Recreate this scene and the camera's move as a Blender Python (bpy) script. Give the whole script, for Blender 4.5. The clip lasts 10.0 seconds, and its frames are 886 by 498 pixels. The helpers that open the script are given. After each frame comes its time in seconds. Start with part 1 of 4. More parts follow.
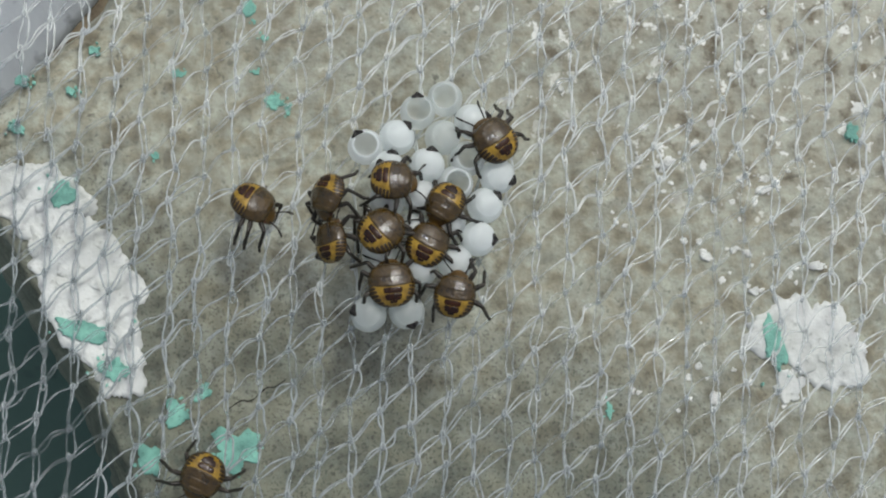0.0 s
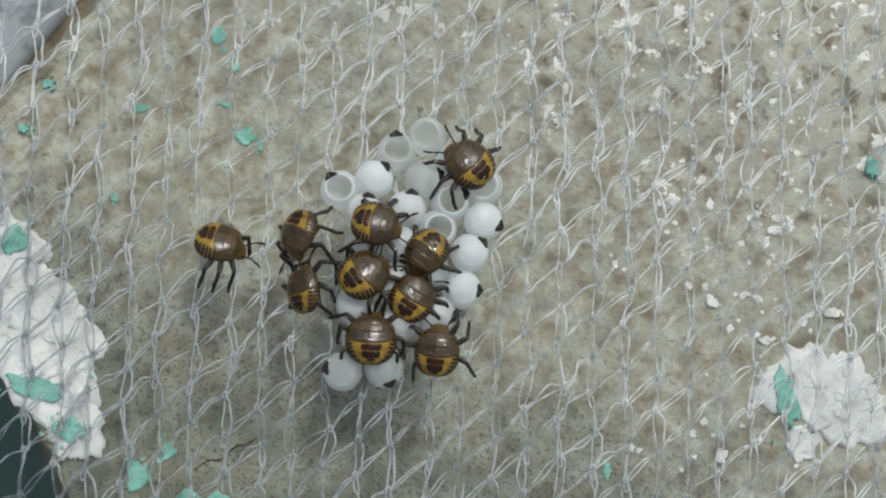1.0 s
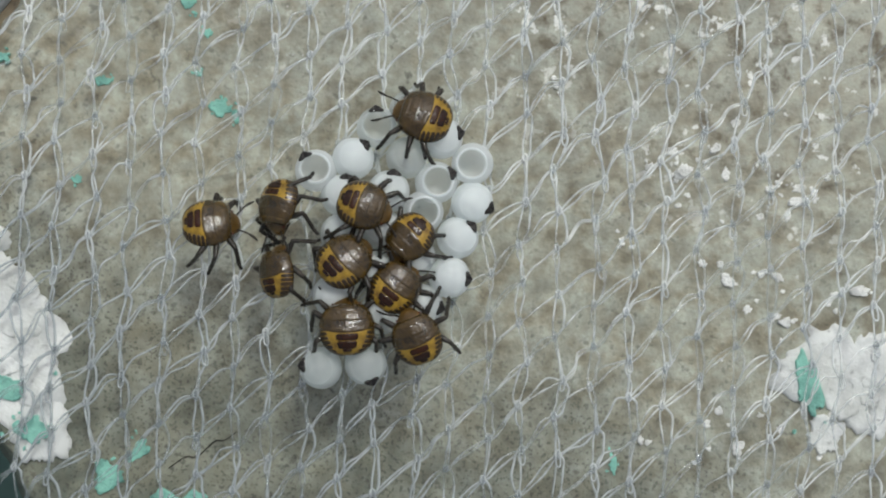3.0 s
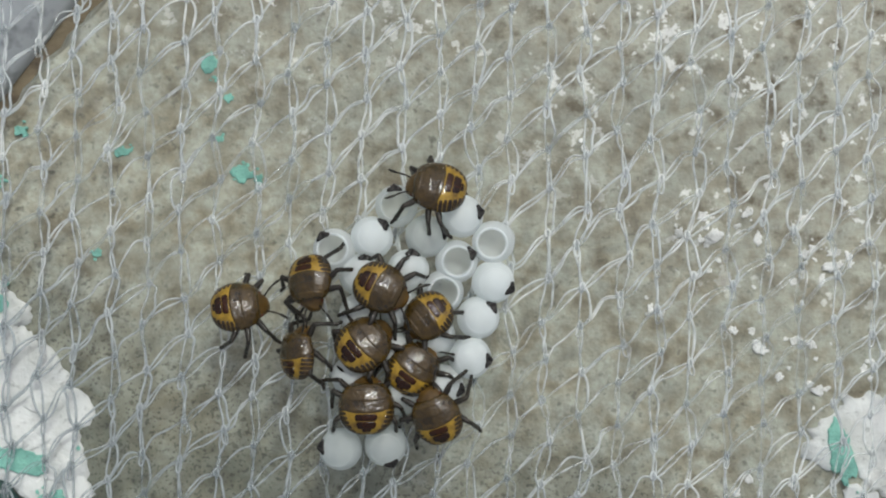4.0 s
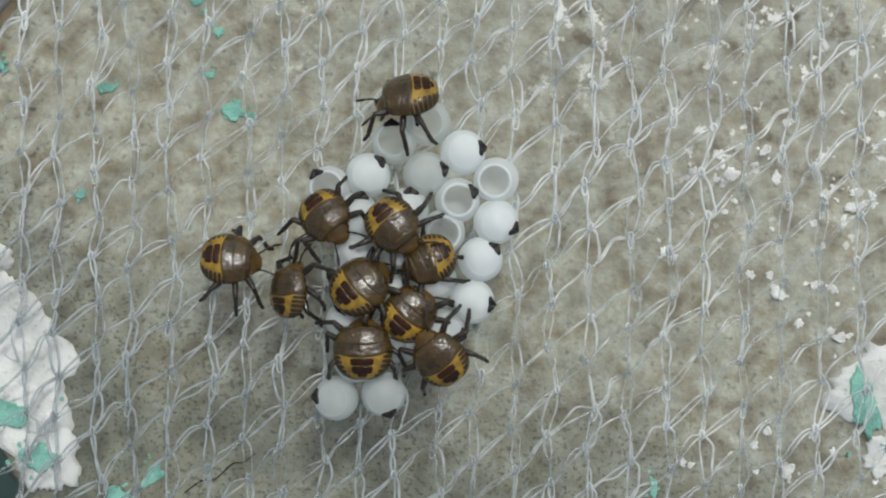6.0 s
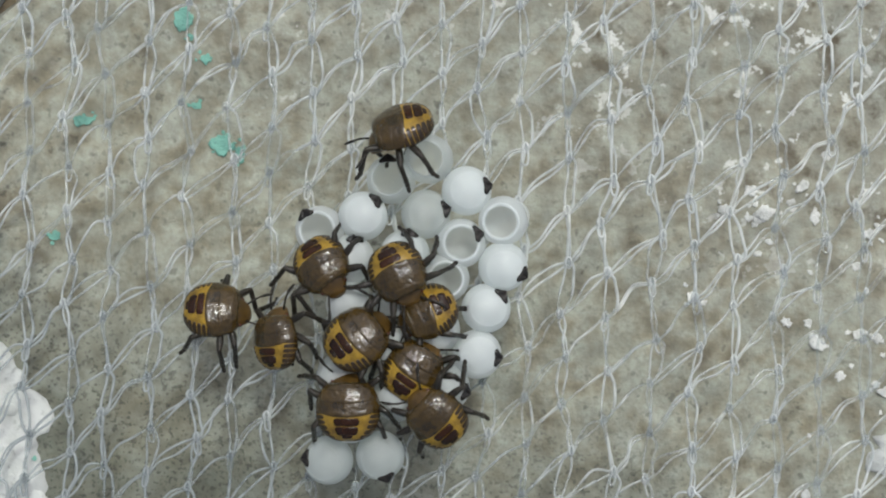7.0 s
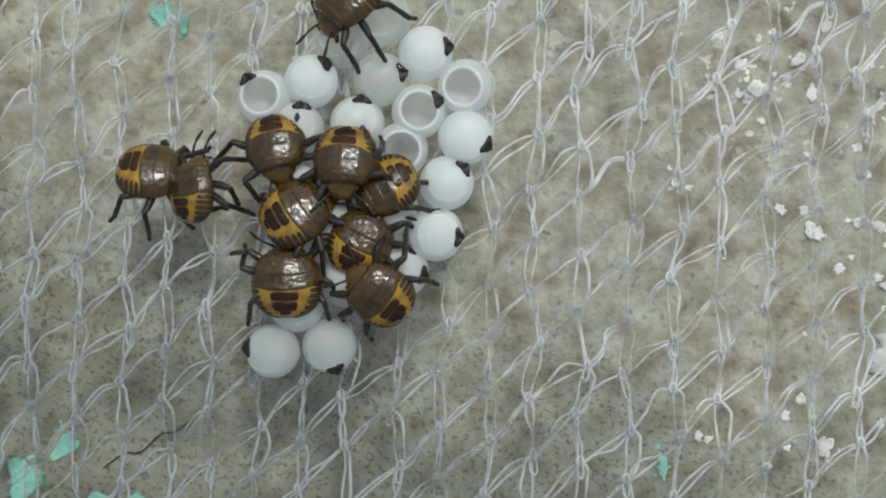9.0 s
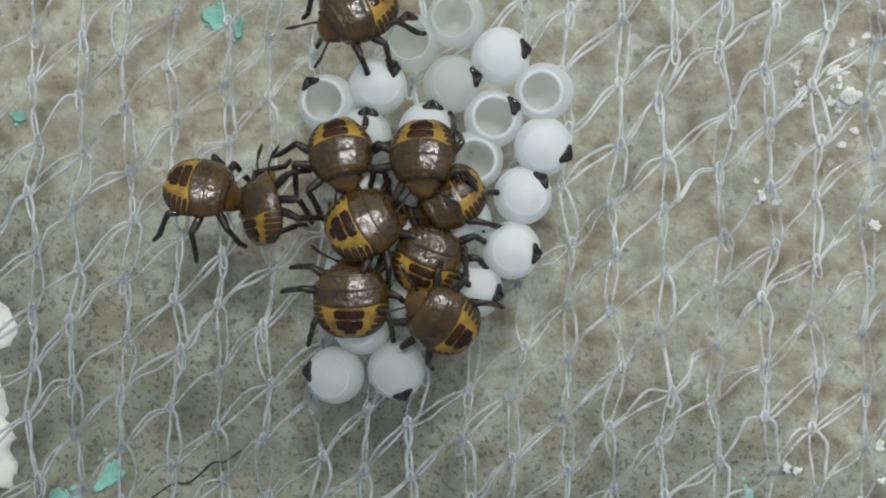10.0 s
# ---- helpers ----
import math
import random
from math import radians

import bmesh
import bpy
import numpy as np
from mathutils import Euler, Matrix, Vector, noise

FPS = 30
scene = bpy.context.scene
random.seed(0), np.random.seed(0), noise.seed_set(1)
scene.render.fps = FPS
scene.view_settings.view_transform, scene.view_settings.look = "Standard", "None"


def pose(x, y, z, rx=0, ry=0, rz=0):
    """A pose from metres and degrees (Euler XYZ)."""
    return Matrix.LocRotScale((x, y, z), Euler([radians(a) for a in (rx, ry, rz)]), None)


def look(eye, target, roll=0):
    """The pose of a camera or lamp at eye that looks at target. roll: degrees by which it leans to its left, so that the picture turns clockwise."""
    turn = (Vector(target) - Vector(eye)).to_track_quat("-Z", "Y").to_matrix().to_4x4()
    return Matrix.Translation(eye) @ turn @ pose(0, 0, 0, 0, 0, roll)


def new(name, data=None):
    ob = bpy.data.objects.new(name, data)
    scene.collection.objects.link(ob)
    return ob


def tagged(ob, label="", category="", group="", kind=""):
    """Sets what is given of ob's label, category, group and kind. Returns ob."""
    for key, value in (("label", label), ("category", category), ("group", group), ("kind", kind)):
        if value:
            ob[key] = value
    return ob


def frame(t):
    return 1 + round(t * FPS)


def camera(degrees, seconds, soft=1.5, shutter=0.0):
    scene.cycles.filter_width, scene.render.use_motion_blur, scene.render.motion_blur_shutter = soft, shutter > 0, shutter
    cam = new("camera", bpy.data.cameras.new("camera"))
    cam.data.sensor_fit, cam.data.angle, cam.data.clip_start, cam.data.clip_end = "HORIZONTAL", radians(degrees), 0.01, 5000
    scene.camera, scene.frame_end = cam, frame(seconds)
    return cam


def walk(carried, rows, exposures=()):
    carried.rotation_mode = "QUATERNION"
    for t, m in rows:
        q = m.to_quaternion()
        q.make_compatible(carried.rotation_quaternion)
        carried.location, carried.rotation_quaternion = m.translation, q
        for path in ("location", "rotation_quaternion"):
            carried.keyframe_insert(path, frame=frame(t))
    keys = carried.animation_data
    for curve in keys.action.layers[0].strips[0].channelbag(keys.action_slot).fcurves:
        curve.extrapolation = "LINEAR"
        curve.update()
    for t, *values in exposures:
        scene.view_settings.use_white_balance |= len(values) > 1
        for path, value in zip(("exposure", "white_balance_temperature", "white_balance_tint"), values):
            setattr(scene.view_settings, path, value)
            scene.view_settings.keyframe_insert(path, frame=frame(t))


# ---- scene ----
MM = 0.001

# ---- camera ----
cam = camera(26.0, 10.0, soft=2.05)
PATH = [
    (0, -8.928, -12.792, 88.638, 6.421, -5.664, 0.796),
    (0.5, -6.823, -10.112, 85.423, 5.678, -5.132, 0.962),
    (1, -5.604, -8.377, 82.461, 5.411, -4.319, 0.972),
    (1.5, -3.934, -7.021, 80.135, 4.689, -4.138, 1.065),
    (2, -3.924, -6.485, 77.810, 4.274, -3.581, 0.955),
    (2.2, -3.405, -5.604, 77.291, 4.119, -3.866, 1.052),
    (3.3, -0.562, -1.690, 76.194, 1.169, -1.213, 0.441),
    (3.5, 0.176, 0.351, 75.943, 0.894, -1.017, 0.483),
    (4, 1.541, 4.499, 75.246, -1.940, 1.064, 0.388),
    (4.5, 2.116, 4.144, 75.049, -2.514, 1.637, 0.350),
    (5, 0.603, 3.428, 74.485, -2.637, 1.548, 0.308),
    (5.5, 1.413, 2.583, 72.939, -2.691, 1.515, 0.199),
    (5.7, 1.613, 2.868, 72.614, -2.619, 1.523, 0.218),
    (6.8, 4.261, 2.627, 66.110, -2.196, 3.304, 0.131),
    (7, 4.194, 3.587, 65.029, -2.039, 3.648, 0.065),
    (7.5, 4.445, 3.711, 62.956, -2.568, 3.752, 0.163),
    (8, 5.196, 1.429, 61.238, -1.984, 3.910, 0.343),
    (8.5, 5.296, 0.820, 59.987, -1.822, 4.391, 0.301),
    (9, 5.685, -0.811, 59.032, -1.817, 4.166, 0.315),
    (9.5, 5.264, -1.114, 57.124, -1.274, 4.924, 0.230),
    (10, 3.670, -1.154, 55.258, -1.081, 4.600, 0.477),
]
walk(cam, [(t, pose(x * MM, y * MM, z * MM, rx, ry, rz)) for t, x, y, z, rx, ry, rz in PATH])

# ---- light: an overcast day, soft light from high up ----
SUN_UP, SUN_TURN = 62, 20
world = bpy.data.worlds.new("overcast_sky")
scene.world = world
world.use_nodes = True
wn = world.node_tree
sky = wn.nodes.new("ShaderNodeTexSky")
sky.sky_type = "NISHITA"
sky.sun_disc = False
sky.sun_elevation, sky.sun_rotation = radians(SUN_UP), radians(SUN_TURN)
sky.air_density, sky.dust_density, sky.ozone_density = 1.0, 4.0, 1.0
wn.nodes["Background"].inputs["Strength"].default_value = 0.115
cloud = wn.nodes.new("ShaderNodeHueSaturation")
cloud.inputs["Saturation"].default_value = 0.5
wn.links.new(sky.outputs["Color"], cloud.inputs["Color"])
wn.links.new(cloud.outputs["Color"], wn.nodes["Background"].inputs["Color"])
sun = new("sun", bpy.data.lights.new("sun", "SUN"))
sun.data.energy, sun.data.angle, sun.data.color = 1.25, radians(8), (0.94, 1.0, 0.95)
sun_dir = Vector((math.sin(radians(SUN_TURN)) * math.cos(radians(SUN_UP)), math.cos(radians(SUN_TURN)) * math.cos(radians(SUN_UP)), math.sin(radians(SUN_UP))))
sun.matrix_world = look(sun_dir * 5, (0, 0, 0))
scene.view_settings.exposure = 0.27


# ---- materials ----
def material(name):
    m = bpy.data.materials.new(name)
    m.use_nodes = True
    return m, m.node_tree.nodes, m.node_tree.links, m.node_tree.nodes["Principled BSDF"]


def mm_coords(n, l, scale=1000.0):
    """Object coordinates in millimetres (scale 1000)."""
    tc = n.new("ShaderNodeTexCoord")
    mp = n.new("ShaderNodeMapping")
    mp.inputs["Scale"].default_value = (scale, scale, scale)
    l.new(tc.outputs["Object"], mp.inputs["Vector"])
    return mp.outputs["Vector"]


def noise_node(n, l, vec, scale, detail=4.0, rough=0.55):
    t = n.new("ShaderNodeTexNoise")
    t.inputs["Scale"].default_value, t.inputs["Detail"].default_value, t.inputs["Roughness"].default_value = scale, detail, rough
    l.new(vec, t.inputs["Vector"])
    return t.outputs["Fac"]


def ramp(n, l, fac, stops):
    r = n.new("ShaderNodeValToRGB")
    e = r.color_ramp.elements
    while len(e) < len(stops):
        e.new(0.5)
    for el, (p, c) in zip(e, stops):
        el.position, el.color = p, (*c, 1.0)
    l.new(fac, r.inputs["Fac"])
    return r.outputs["Color"]


def mix(n, l, fac, a, b):
    m = n.new("ShaderNodeMix")
    m.data_type = "RGBA"
    for sock, v in ((m.inputs["Factor"], fac), (m.inputs["A"], a), (m.inputs["B"], b)):
        if isinstance(v, (int, float)):
            sock.default_value = v
        elif isinstance(v, tuple):
            sock.default_value = (*v, 1.0)
        else:
            l.new(v, sock)
    return m.outputs["Result"]


def bump(n, l, height, strength, dist):
    b = n.new("ShaderNodeBump")
    b.inputs["Strength"].default_value, b.inputs["Distance"].default_value = strength, dist
    l.new(height, b.inputs["Height"])
    return b.outputs["Normal"]


def concrete_material():
    m, n, l, p = material("weathered_concrete")
    v = mm_coords(n, l)
    big = noise_node(n, l, v, 0.10, 5, 0.6)
    mid = noise_node(n, l, v, 0.95, 4, 0.55)
    blot = noise_node(n, l, v, 0.80, 3, 0.55)
    fine = noise_node(n, l, v, 3.0, 3, 0.6)
    speck = noise_node(n, l, v, 1.9, 2, 0.5)
    base = ramp(n, l, mid, [(0.33, (0.120, 0.098, 0.062)), (0.44, (0.228, 0.207, 0.148)), (0.54, (0.326, 0.325, 0.260)), (0.66, (0.43, 0.446, 0.385))])
    # pale grey-green blotches paint in the milky blur of the net's reflections
    c = mix(n, l, ramp(n, l, blot, [(0.42, (0.0, 0.0, 0.0)), (0.66, (0.52, 0.52, 0.52))]), base, (0.368, 0.402, 0.352))
    tone = ramp(n, l, big, [(0.36, (0.29, 0.29, 0.245)), (0.62, (0.42, 0.385, 0.28))])
    c = mix(n, l, 0.18, c, tone)
    patchy = noise_node(n, l, v, 0.45, 4, 0.6)
    # a darker, greenish tone that deepens unevenly towards the lower left
    sep = n.new("ShaderNodeSeparateXYZ")
    l.new(v, sep.inputs[0])
    lin = n.new("ShaderNodeMath")
    lin.operation = "MULTIPLY_ADD"
    lin.inputs[1].default_value = 0.38
    l.new(sep.outputs["X"], lin.inputs[0])
    l.new(sep.outputs["Y"], lin.inputs[2])
    warp = n.new("ShaderNodeMath")
    warp.operation = "MULTIPLY_ADD"
    warp.inputs[1].default_value = 22.0
    l.new(big, warp.inputs[0])
    l.new(lin.outputs[0], warp.inputs[2])
    span = n.new("ShaderNodeMapRange")
    span.inputs["From Min"].default_value, span.inputs["From Max"].default_value = 8.5, -5.5
    l.new(warp.outputs[0], span.inputs["Value"])
    dry = n.new("ShaderNodeMapRange")
    dry.inputs["From Min"].default_value, dry.inputs["From Max"].default_value = 14.0, 26.0
    l.new(warp.outputs[0], dry.inputs["Value"])
    c = mix(n, l, ramp(n, l, span.outputs["Result"], [(0.0, (0, 0, 0)), (1.0, (0.90, 0.90, 0.90))]), c, mix(n, l, ramp(n, l, patchy, [(0.42, (0, 0, 0)), (0.62, (1, 1, 1))]), (0.075, 0.092, 0.074), (0.185, 0.194, 0.146)))
    c = mix(n, l, ramp(n, l, fine, [(0.38, (0.32, 0.32, 0.32)), (0.60, (0.0, 0.0, 0.0))]), c, (0.15, 0.14, 0.105))
    c = mix(n, l, ramp(n, l, speck, [(0.655, (0, 0, 0)), (0.73, (0.55, 0.55, 0.55))]), c, (0.06, 0.052, 0.038))
    # grains of dark grit, gathered in drifts
    grit = noise_node(n, l, v, 3.4, 3, 0.55)
    drift = noise_node(n, l, v, 0.38, 3, 0.6)
    g2 = n.new("ShaderNodeMath")
    g2.operation = "MULTIPLY"
    l.new(ramp(n, l, grit, [(0.590, (0, 0, 0)), (0.66, (0.75, 0.75, 0.75))]), g2.inputs[0])
    # wet adds grit towards the lower left
    wet = n.new("ShaderNodeMath")
    wet.operation = "MULTIPLY_ADD"
    wet.inputs[1].default_value = 0.16
    l.new(span.outputs["Result"], wet.inputs[0])
    l.new(drift, wet.inputs[2])
    l.new(ramp(n, l, wet.outputs[0], [(0.40, (0.06, 0.06, 0.06)), (0.60, (0.68, 0.68, 0.68))]), g2.inputs[1])
    c = mix(n, l, g2.outputs[0], c, (0.050, 0.050, 0.040))
    # finer specks of mould, denser towards the lower left
    mould = noise_node(n, l, v, 6.2, 2, 0.55)
    m2 = n.new("ShaderNodeMath")
    m2.operation = "MULTIPLY"
    l.new(ramp(n, l, mould, [(0.575, (0, 0, 0)), (0.625, (1, 1, 1))]), m2.inputs[0])
    l.new(ramp(n, l, span.outputs["Result"], [(0.0, (0.10, 0.10, 0.10)), (0.45, (0.58, 0.58, 0.58))]), m2.inputs[1])
    c = mix(n, l, m2.outputs[0], c, (0.040, 0.042, 0.034))
    # paler tone towards the upper right, where dry rises
    c = mix(n, l, ramp(n, l, dry.outputs["Result"], [(0.0, (0, 0, 0)), (1.0, (0.45, 0.45, 0.45))]), c, (0.465, 0.455, 0.385))
    # there the skin is pitted brown, with crumbs of old white paint left in it
    pits = noise_node(n, l, v, 1.0, 4, 0.6)
    crumbs = noise_node(n, l, v, 1.15, 4, 0.62)
    for spots, low, high, tone_to in ((pits, 0.52, 0.68, (0.105, 0.082, 0.052)), (crumbs, 0.605, 0.640, (0.72, 0.72, 0.68))):
        worn = n.new("ShaderNodeMath")
        worn.operation = "MULTIPLY"
        l.new(ramp(n, l, spots, [(low, (0, 0, 0)), (high, (0.95, 0.95, 0.95))]), worn.inputs[0])
        l.new(ramp(n, l, dry.outputs["Result"], [(0.08, (0, 0, 0)), (0.60, (1, 1, 1))]), worn.inputs[1])
        c = mix(n, l, worn.outputs[0], c, tone_to)
    l.new(c, p.inputs["Base Color"])
    p.inputs["Roughness"].default_value = 0.9
    l.new(bump(n, l, fine, 0.5, 0.00012), p.inputs["Normal"])
    return m


def paint_material(name, light, dark, scale):
    m, n, l, p = material(name)
    v = mm_coords(n, l)
    a = noise_node(n, l, v, scale, 4, 0.6)
    b = noise_node(n, l, v, scale * 6, 3, 0.6)
    c = ramp(n, l, a, [(0.3, dark), (0.55, light), (0.8, tuple(min(1.0, x * 1.1) for x in light))])
    c = mix(n, l, ramp(n, l, b, [(0.60, (0, 0, 0)), (0.72, (0.6, 0.6, 0.6))]), c, tuple(0.35 * x for x in dark))
    l.new(c, p.inputs["Base Color"])
    p.inputs["Roughness"].default_value = 0.75
    hh = n.new("ShaderNodeMath")
    hh.operation = "ADD"
    l.new(a, hh.inputs[0])
    l.new(b, hh.inputs[1])
    l.new(bump(n, l, hh.outputs[0], 0.45, 0.00015), p.inputs["Normal"])
    return m


def net_material(name, least, most, hues=((0.68, 0.71, 0.73), (0.84, 0.86, 0.85), (0.97, 0.97, 0.93))):
    m, n, l, p = material(name)
    v = mm_coords(n, l)
    a = noise_node(n, l, v, 0.55, 3, 0.5)
    b = noise_node(n, l, v, 0.75, 2, 0.5)
    worn = noise_node(n, l, v, 0.11, 2, 0.5)
    # bluish to warm-white tint imitates sky sheen and lit stretches along the strands
    tint = ramp(n, l, a, [(0.32, hues[0]), (0.50, hues[1]), (0.68, hues[2])])
    # greyer towards the lower left; soil sets only how grey
    sep = n.new("ShaderNodeSeparateXYZ")
    l.new(v, sep.inputs[0])
    soil = n.new("ShaderNodeMapRange")
    soil.inputs["From Min"].default_value, soil.inputs["From Max"].default_value = -2.0, -11.0
    soil.inputs["To Min"].default_value, soil.inputs["To Max"].default_value = 0.0, 0.7
    lean = n.new("ShaderNodeMath")
    lean.operation = "MULTIPLY_ADD"
    lean.inputs[1].default_value = 0.5
    l.new(sep.outputs["X"], lean.inputs[0])
    l.new(sep.outputs["Y"], lean.inputs[2])
    l.new(lean.outputs[0], soil.inputs["Value"])
    l.new(mix(n, l, soil.outputs["Result"], tint, (0.40, 0.445, 0.46)), p.inputs["Base Color"])
    p.inputs["Roughness"].default_value = 0.16
    p.inputs["IOR"].default_value = 1.5
    p.inputs["Coat Weight"].default_value, p.inputs["Coat Roughness"].default_value = 0.9, 0.05
    t = n.new("ShaderNodeBsdfTranslucent")
    l.new(mix(n, l, soil.outputs["Result"], (0.74, 0.77, 0.76), (0.40, 0.44, 0.45)), t.inputs["Color"])
    g = n.new("ShaderNodeBsdfTransparent")
    g.inputs["Color"].default_value = (0.93, 0.945, 0.95, 1)
    s1, s2 = n.new("ShaderNodeMixShader"), n.new("ShaderNodeMixShader")
    s1.inputs[0].default_value = 0.40
    both = n.new("ShaderNodeMath")
    both.operation = "MULTIPLY_ADD"
    both.inputs[1].default_value = 0.38
    l.new(worn, both.inputs[0])
    half = n.new("ShaderNodeMath")
    half.operation = "MULTIPLY"
    half.inputs[1].default_value = 0.5
    l.new(b, half.inputs[0])
    l.new(half.outputs[0], both.inputs[2])
    l.new(ramp(n, l, both.outputs[0], [(0.345, (least,) * 3), (0.505, (most,) * 3)]), s2.inputs[0])
    l.new(p.outputs[0], s1.inputs[1])
    l.new(t.outputs[0], s1.inputs[2])
    l.new(s1.outputs[0], s2.inputs[1])
    l.new(g.outputs[0], s2.inputs[2])
    l.new(s2.outputs[0], n["Material Output"].inputs["Surface"])
    return m


def egg_material(name, clear, tone):
    m, n, l, p = material(name)
    v = mm_coords(n, l)
    a = noise_node(n, l, v, 1.5, 3, 0.5)
    l.new(ramp(n, l, a, [(0.32, tuple(0.86 * x for x in tone)), (0.66, tone)]), p.inputs["Base Color"])
    p.inputs["Roughness"].default_value = 0.35
    t = n.new("ShaderNodeBsdfTranslucent")
    t.inputs["Color"].default_value = (*tone, 1)
    g = n.new("ShaderNodeBsdfTransparent")
    g.inputs["Color"].default_value = (0.97, 0.98, 0.98, 1)
    s1, s2 = n.new("ShaderNodeMixShader"), n.new("ShaderNodeMixShader")
    s1.inputs[0].default_value, s2.inputs[0].default_value = 0.62, clear
    l.new(p.outputs[0], s1.inputs[1])
    l.new(t.outputs[0], s1.inputs[2])
    l.new(s1.outputs[0], s2.inputs[1])
    l.new(g.outputs[0], s2.inputs[2])
    l.new(s2.outputs[0], n["Material Output"].inputs["Surface"])
    return m


def chitin_material(name, light, dark, rough, scale=3.0, coat=0.0, front=0.0):
    m, n, l, p = material(name)
    v = mm_coords(n, l)
    a = noise_node(n, l, v, scale, 4, 0.6)
    b = noise_node(n, l, v, scale * 5, 2, 0.5)
    info = n.new("ShaderNodeObjectInfo")
    sep = n.new("ShaderNodeSeparateXYZ")
    l.new(v, sep.inputs[0])
    paler = n.new("ShaderNodeMath")
    paler.operation = "MULTIPLY_ADD"
    paler.inputs[1].default_value = front
    l.new(sep.outputs["X"], paler.inputs[0])
    l.new(a, paler.inputs[2])
    c = ramp(n, l, paler.outputs[0], [(0.30, dark), (0.52, tuple(0.5 * x + 0.5 * y for x, y in zip(dark, light))), (0.82, light)])
    v2 = ramp(n, l, info.outputs["Random"], [(0.0, (0.0, 0.0, 0.0)), (1.0, (0.35, 0.35, 0.35))])
    l.new(mix(n, l, v2, c, tuple(0.6 * x for x in dark)), p.inputs["Base Color"])
    p.inputs["Roughness"].default_value = rough
    p.inputs["Specular IOR Level"].default_value = 0.12
    p.inputs["Coat Weight"].default_value, p.inputs["Coat Roughness"].default_value = coat, 0.045
    h = n.new("ShaderNodeMath")
    h.operation = "MULTIPLY_ADD"
    h.inputs[1].default_value = 2.5
    l.new(a, h.inputs[0])
    l.new(b, h.inputs[2])
    nrm = bump(n, l, h.outputs[0], 0.48, 0.00005)
    l.new(nrm, p.inputs["Normal"])
    l.new(nrm, p.inputs["Coat Normal"])
    return m


CONCRETE = concrete_material()
# one white in two tones: big patches dimmed for shade, small flecks brighter
WHITE_PAINT = paint_material("old_white_paint", (0.60, 0.61, 0.59), (0.43, 0.44, 0.41), 0.5)
WORN_PAINT = paint_material("clean_white_paint", (0.70, 0.70, 0.67), (0.48, 0.48, 0.44), 1.4)
TEAL_PAINT = paint_material("faded_teal_paint", (0.195, 0.44, 0.36), (0.12, 0.28, 0.235), 1.1)
DARK_GROUND = paint_material("dark_wet_ground", (0.070, 0.135, 0.112), (0.045, 0.088, 0.074), 0.05)
GREY_BLOCK = paint_material("pale_grey_cement", (0.315, 0.335, 0.355), (0.25, 0.265, 0.28), 0.12)
SOIL = paint_material("dry_brown_soil", (0.17, 0.135, 0.085), (0.075, 0.055, 0.035), 0.6)
NET = net_material("clear_white_monofilament", 0.18, 0.84)
# the knots' blue is sky sheen put into their colour
KNOT = net_material("bluish_melted_knot", 0.42, 0.80, ((0.68, 0.72, 0.78), (0.78, 0.81, 0.85), (0.90, 0.91, 0.92)))
YARN = net_material("thin_clear_yarn", 0.24, 0.87)
HATCHED = egg_material("hatched_clear_shell", 0.46, (0.93, 0.95, 0.95))
SHELL = egg_material("eggshell_white", 0.38, (0.96, 0.985, 0.985))
DULL = egg_material("dull_clear_shell", 0.66, (0.91, 0.94, 0.93))
LID = egg_material("egg_lid_white", 0.34, (0.96, 0.985, 0.985))
BLACK = chitin_material("black_burster", (0.034, 0.028, 0.024), (0.006, 0.006, 0.006), 0.32, 3.0, 0.4)
BROWN = chitin_material("olive_brown_chitin", (0.088, 0.051, 0.0095), (0.007, 0.005, 0.0018), 0.20, 1.8, 0.88, 0.11)
HEAD = chitin_material("amber_brown_chitin", (0.150, 0.080, 0.016), (0.050, 0.029, 0.008), 0.32, 1.6, 0.6)
YELLOW = chitin_material("ochre_yellow_skin", (0.45, 0.280, 0.026), (0.11, 0.060, 0.009), 0.30, 2.0, 0.7)
MARGIN = chitin_material("smoky_margin_chitin", (0.060, 0.032, 0.008), (0.009, 0.006, 0.003), 0.28, 2.0, 0.7)
PLATE = chitin_material("dark_plate_chitin", (0.046, 0.013, 0.002), (0.004, 0.002, 0.001), 0.26, 1.6, 0.4)
EYE = chitin_material("dark_red_eye", (0.09, 0.018, 0.006), (0.03, 0.008, 0.003), 0.2, 2.0, 0.8)
LEG = chitin_material("blackish_leg_chitin", (0.036, 0.029, 0.020), (0.005, 0.0045, 0.0035), 0.32, 3.0, 0.5)


# ---- mesh helpers (all in millimetres, scaled when the mesh is made) ----
def mesh_object(name, verts, faces, mat, parent=None, label="", smooth=True):
    me = bpy.data.meshes.new(name)
    me.from_pydata([(x * MM, y * MM, z * MM) for x, y, z in verts], [], faces)
    me.materials.append(mat)
    if smooth:
        me.polygons.foreach_set("use_smooth", [True] * len(me.polygons))
    me.update()
    ob = new(name, me)
    ob.parent = parent
    if label:
        tagged(ob, label)
    return ob


def empty(name):
    ob = new(name)
    ob.empty_display_size = 0.0005
    return ob


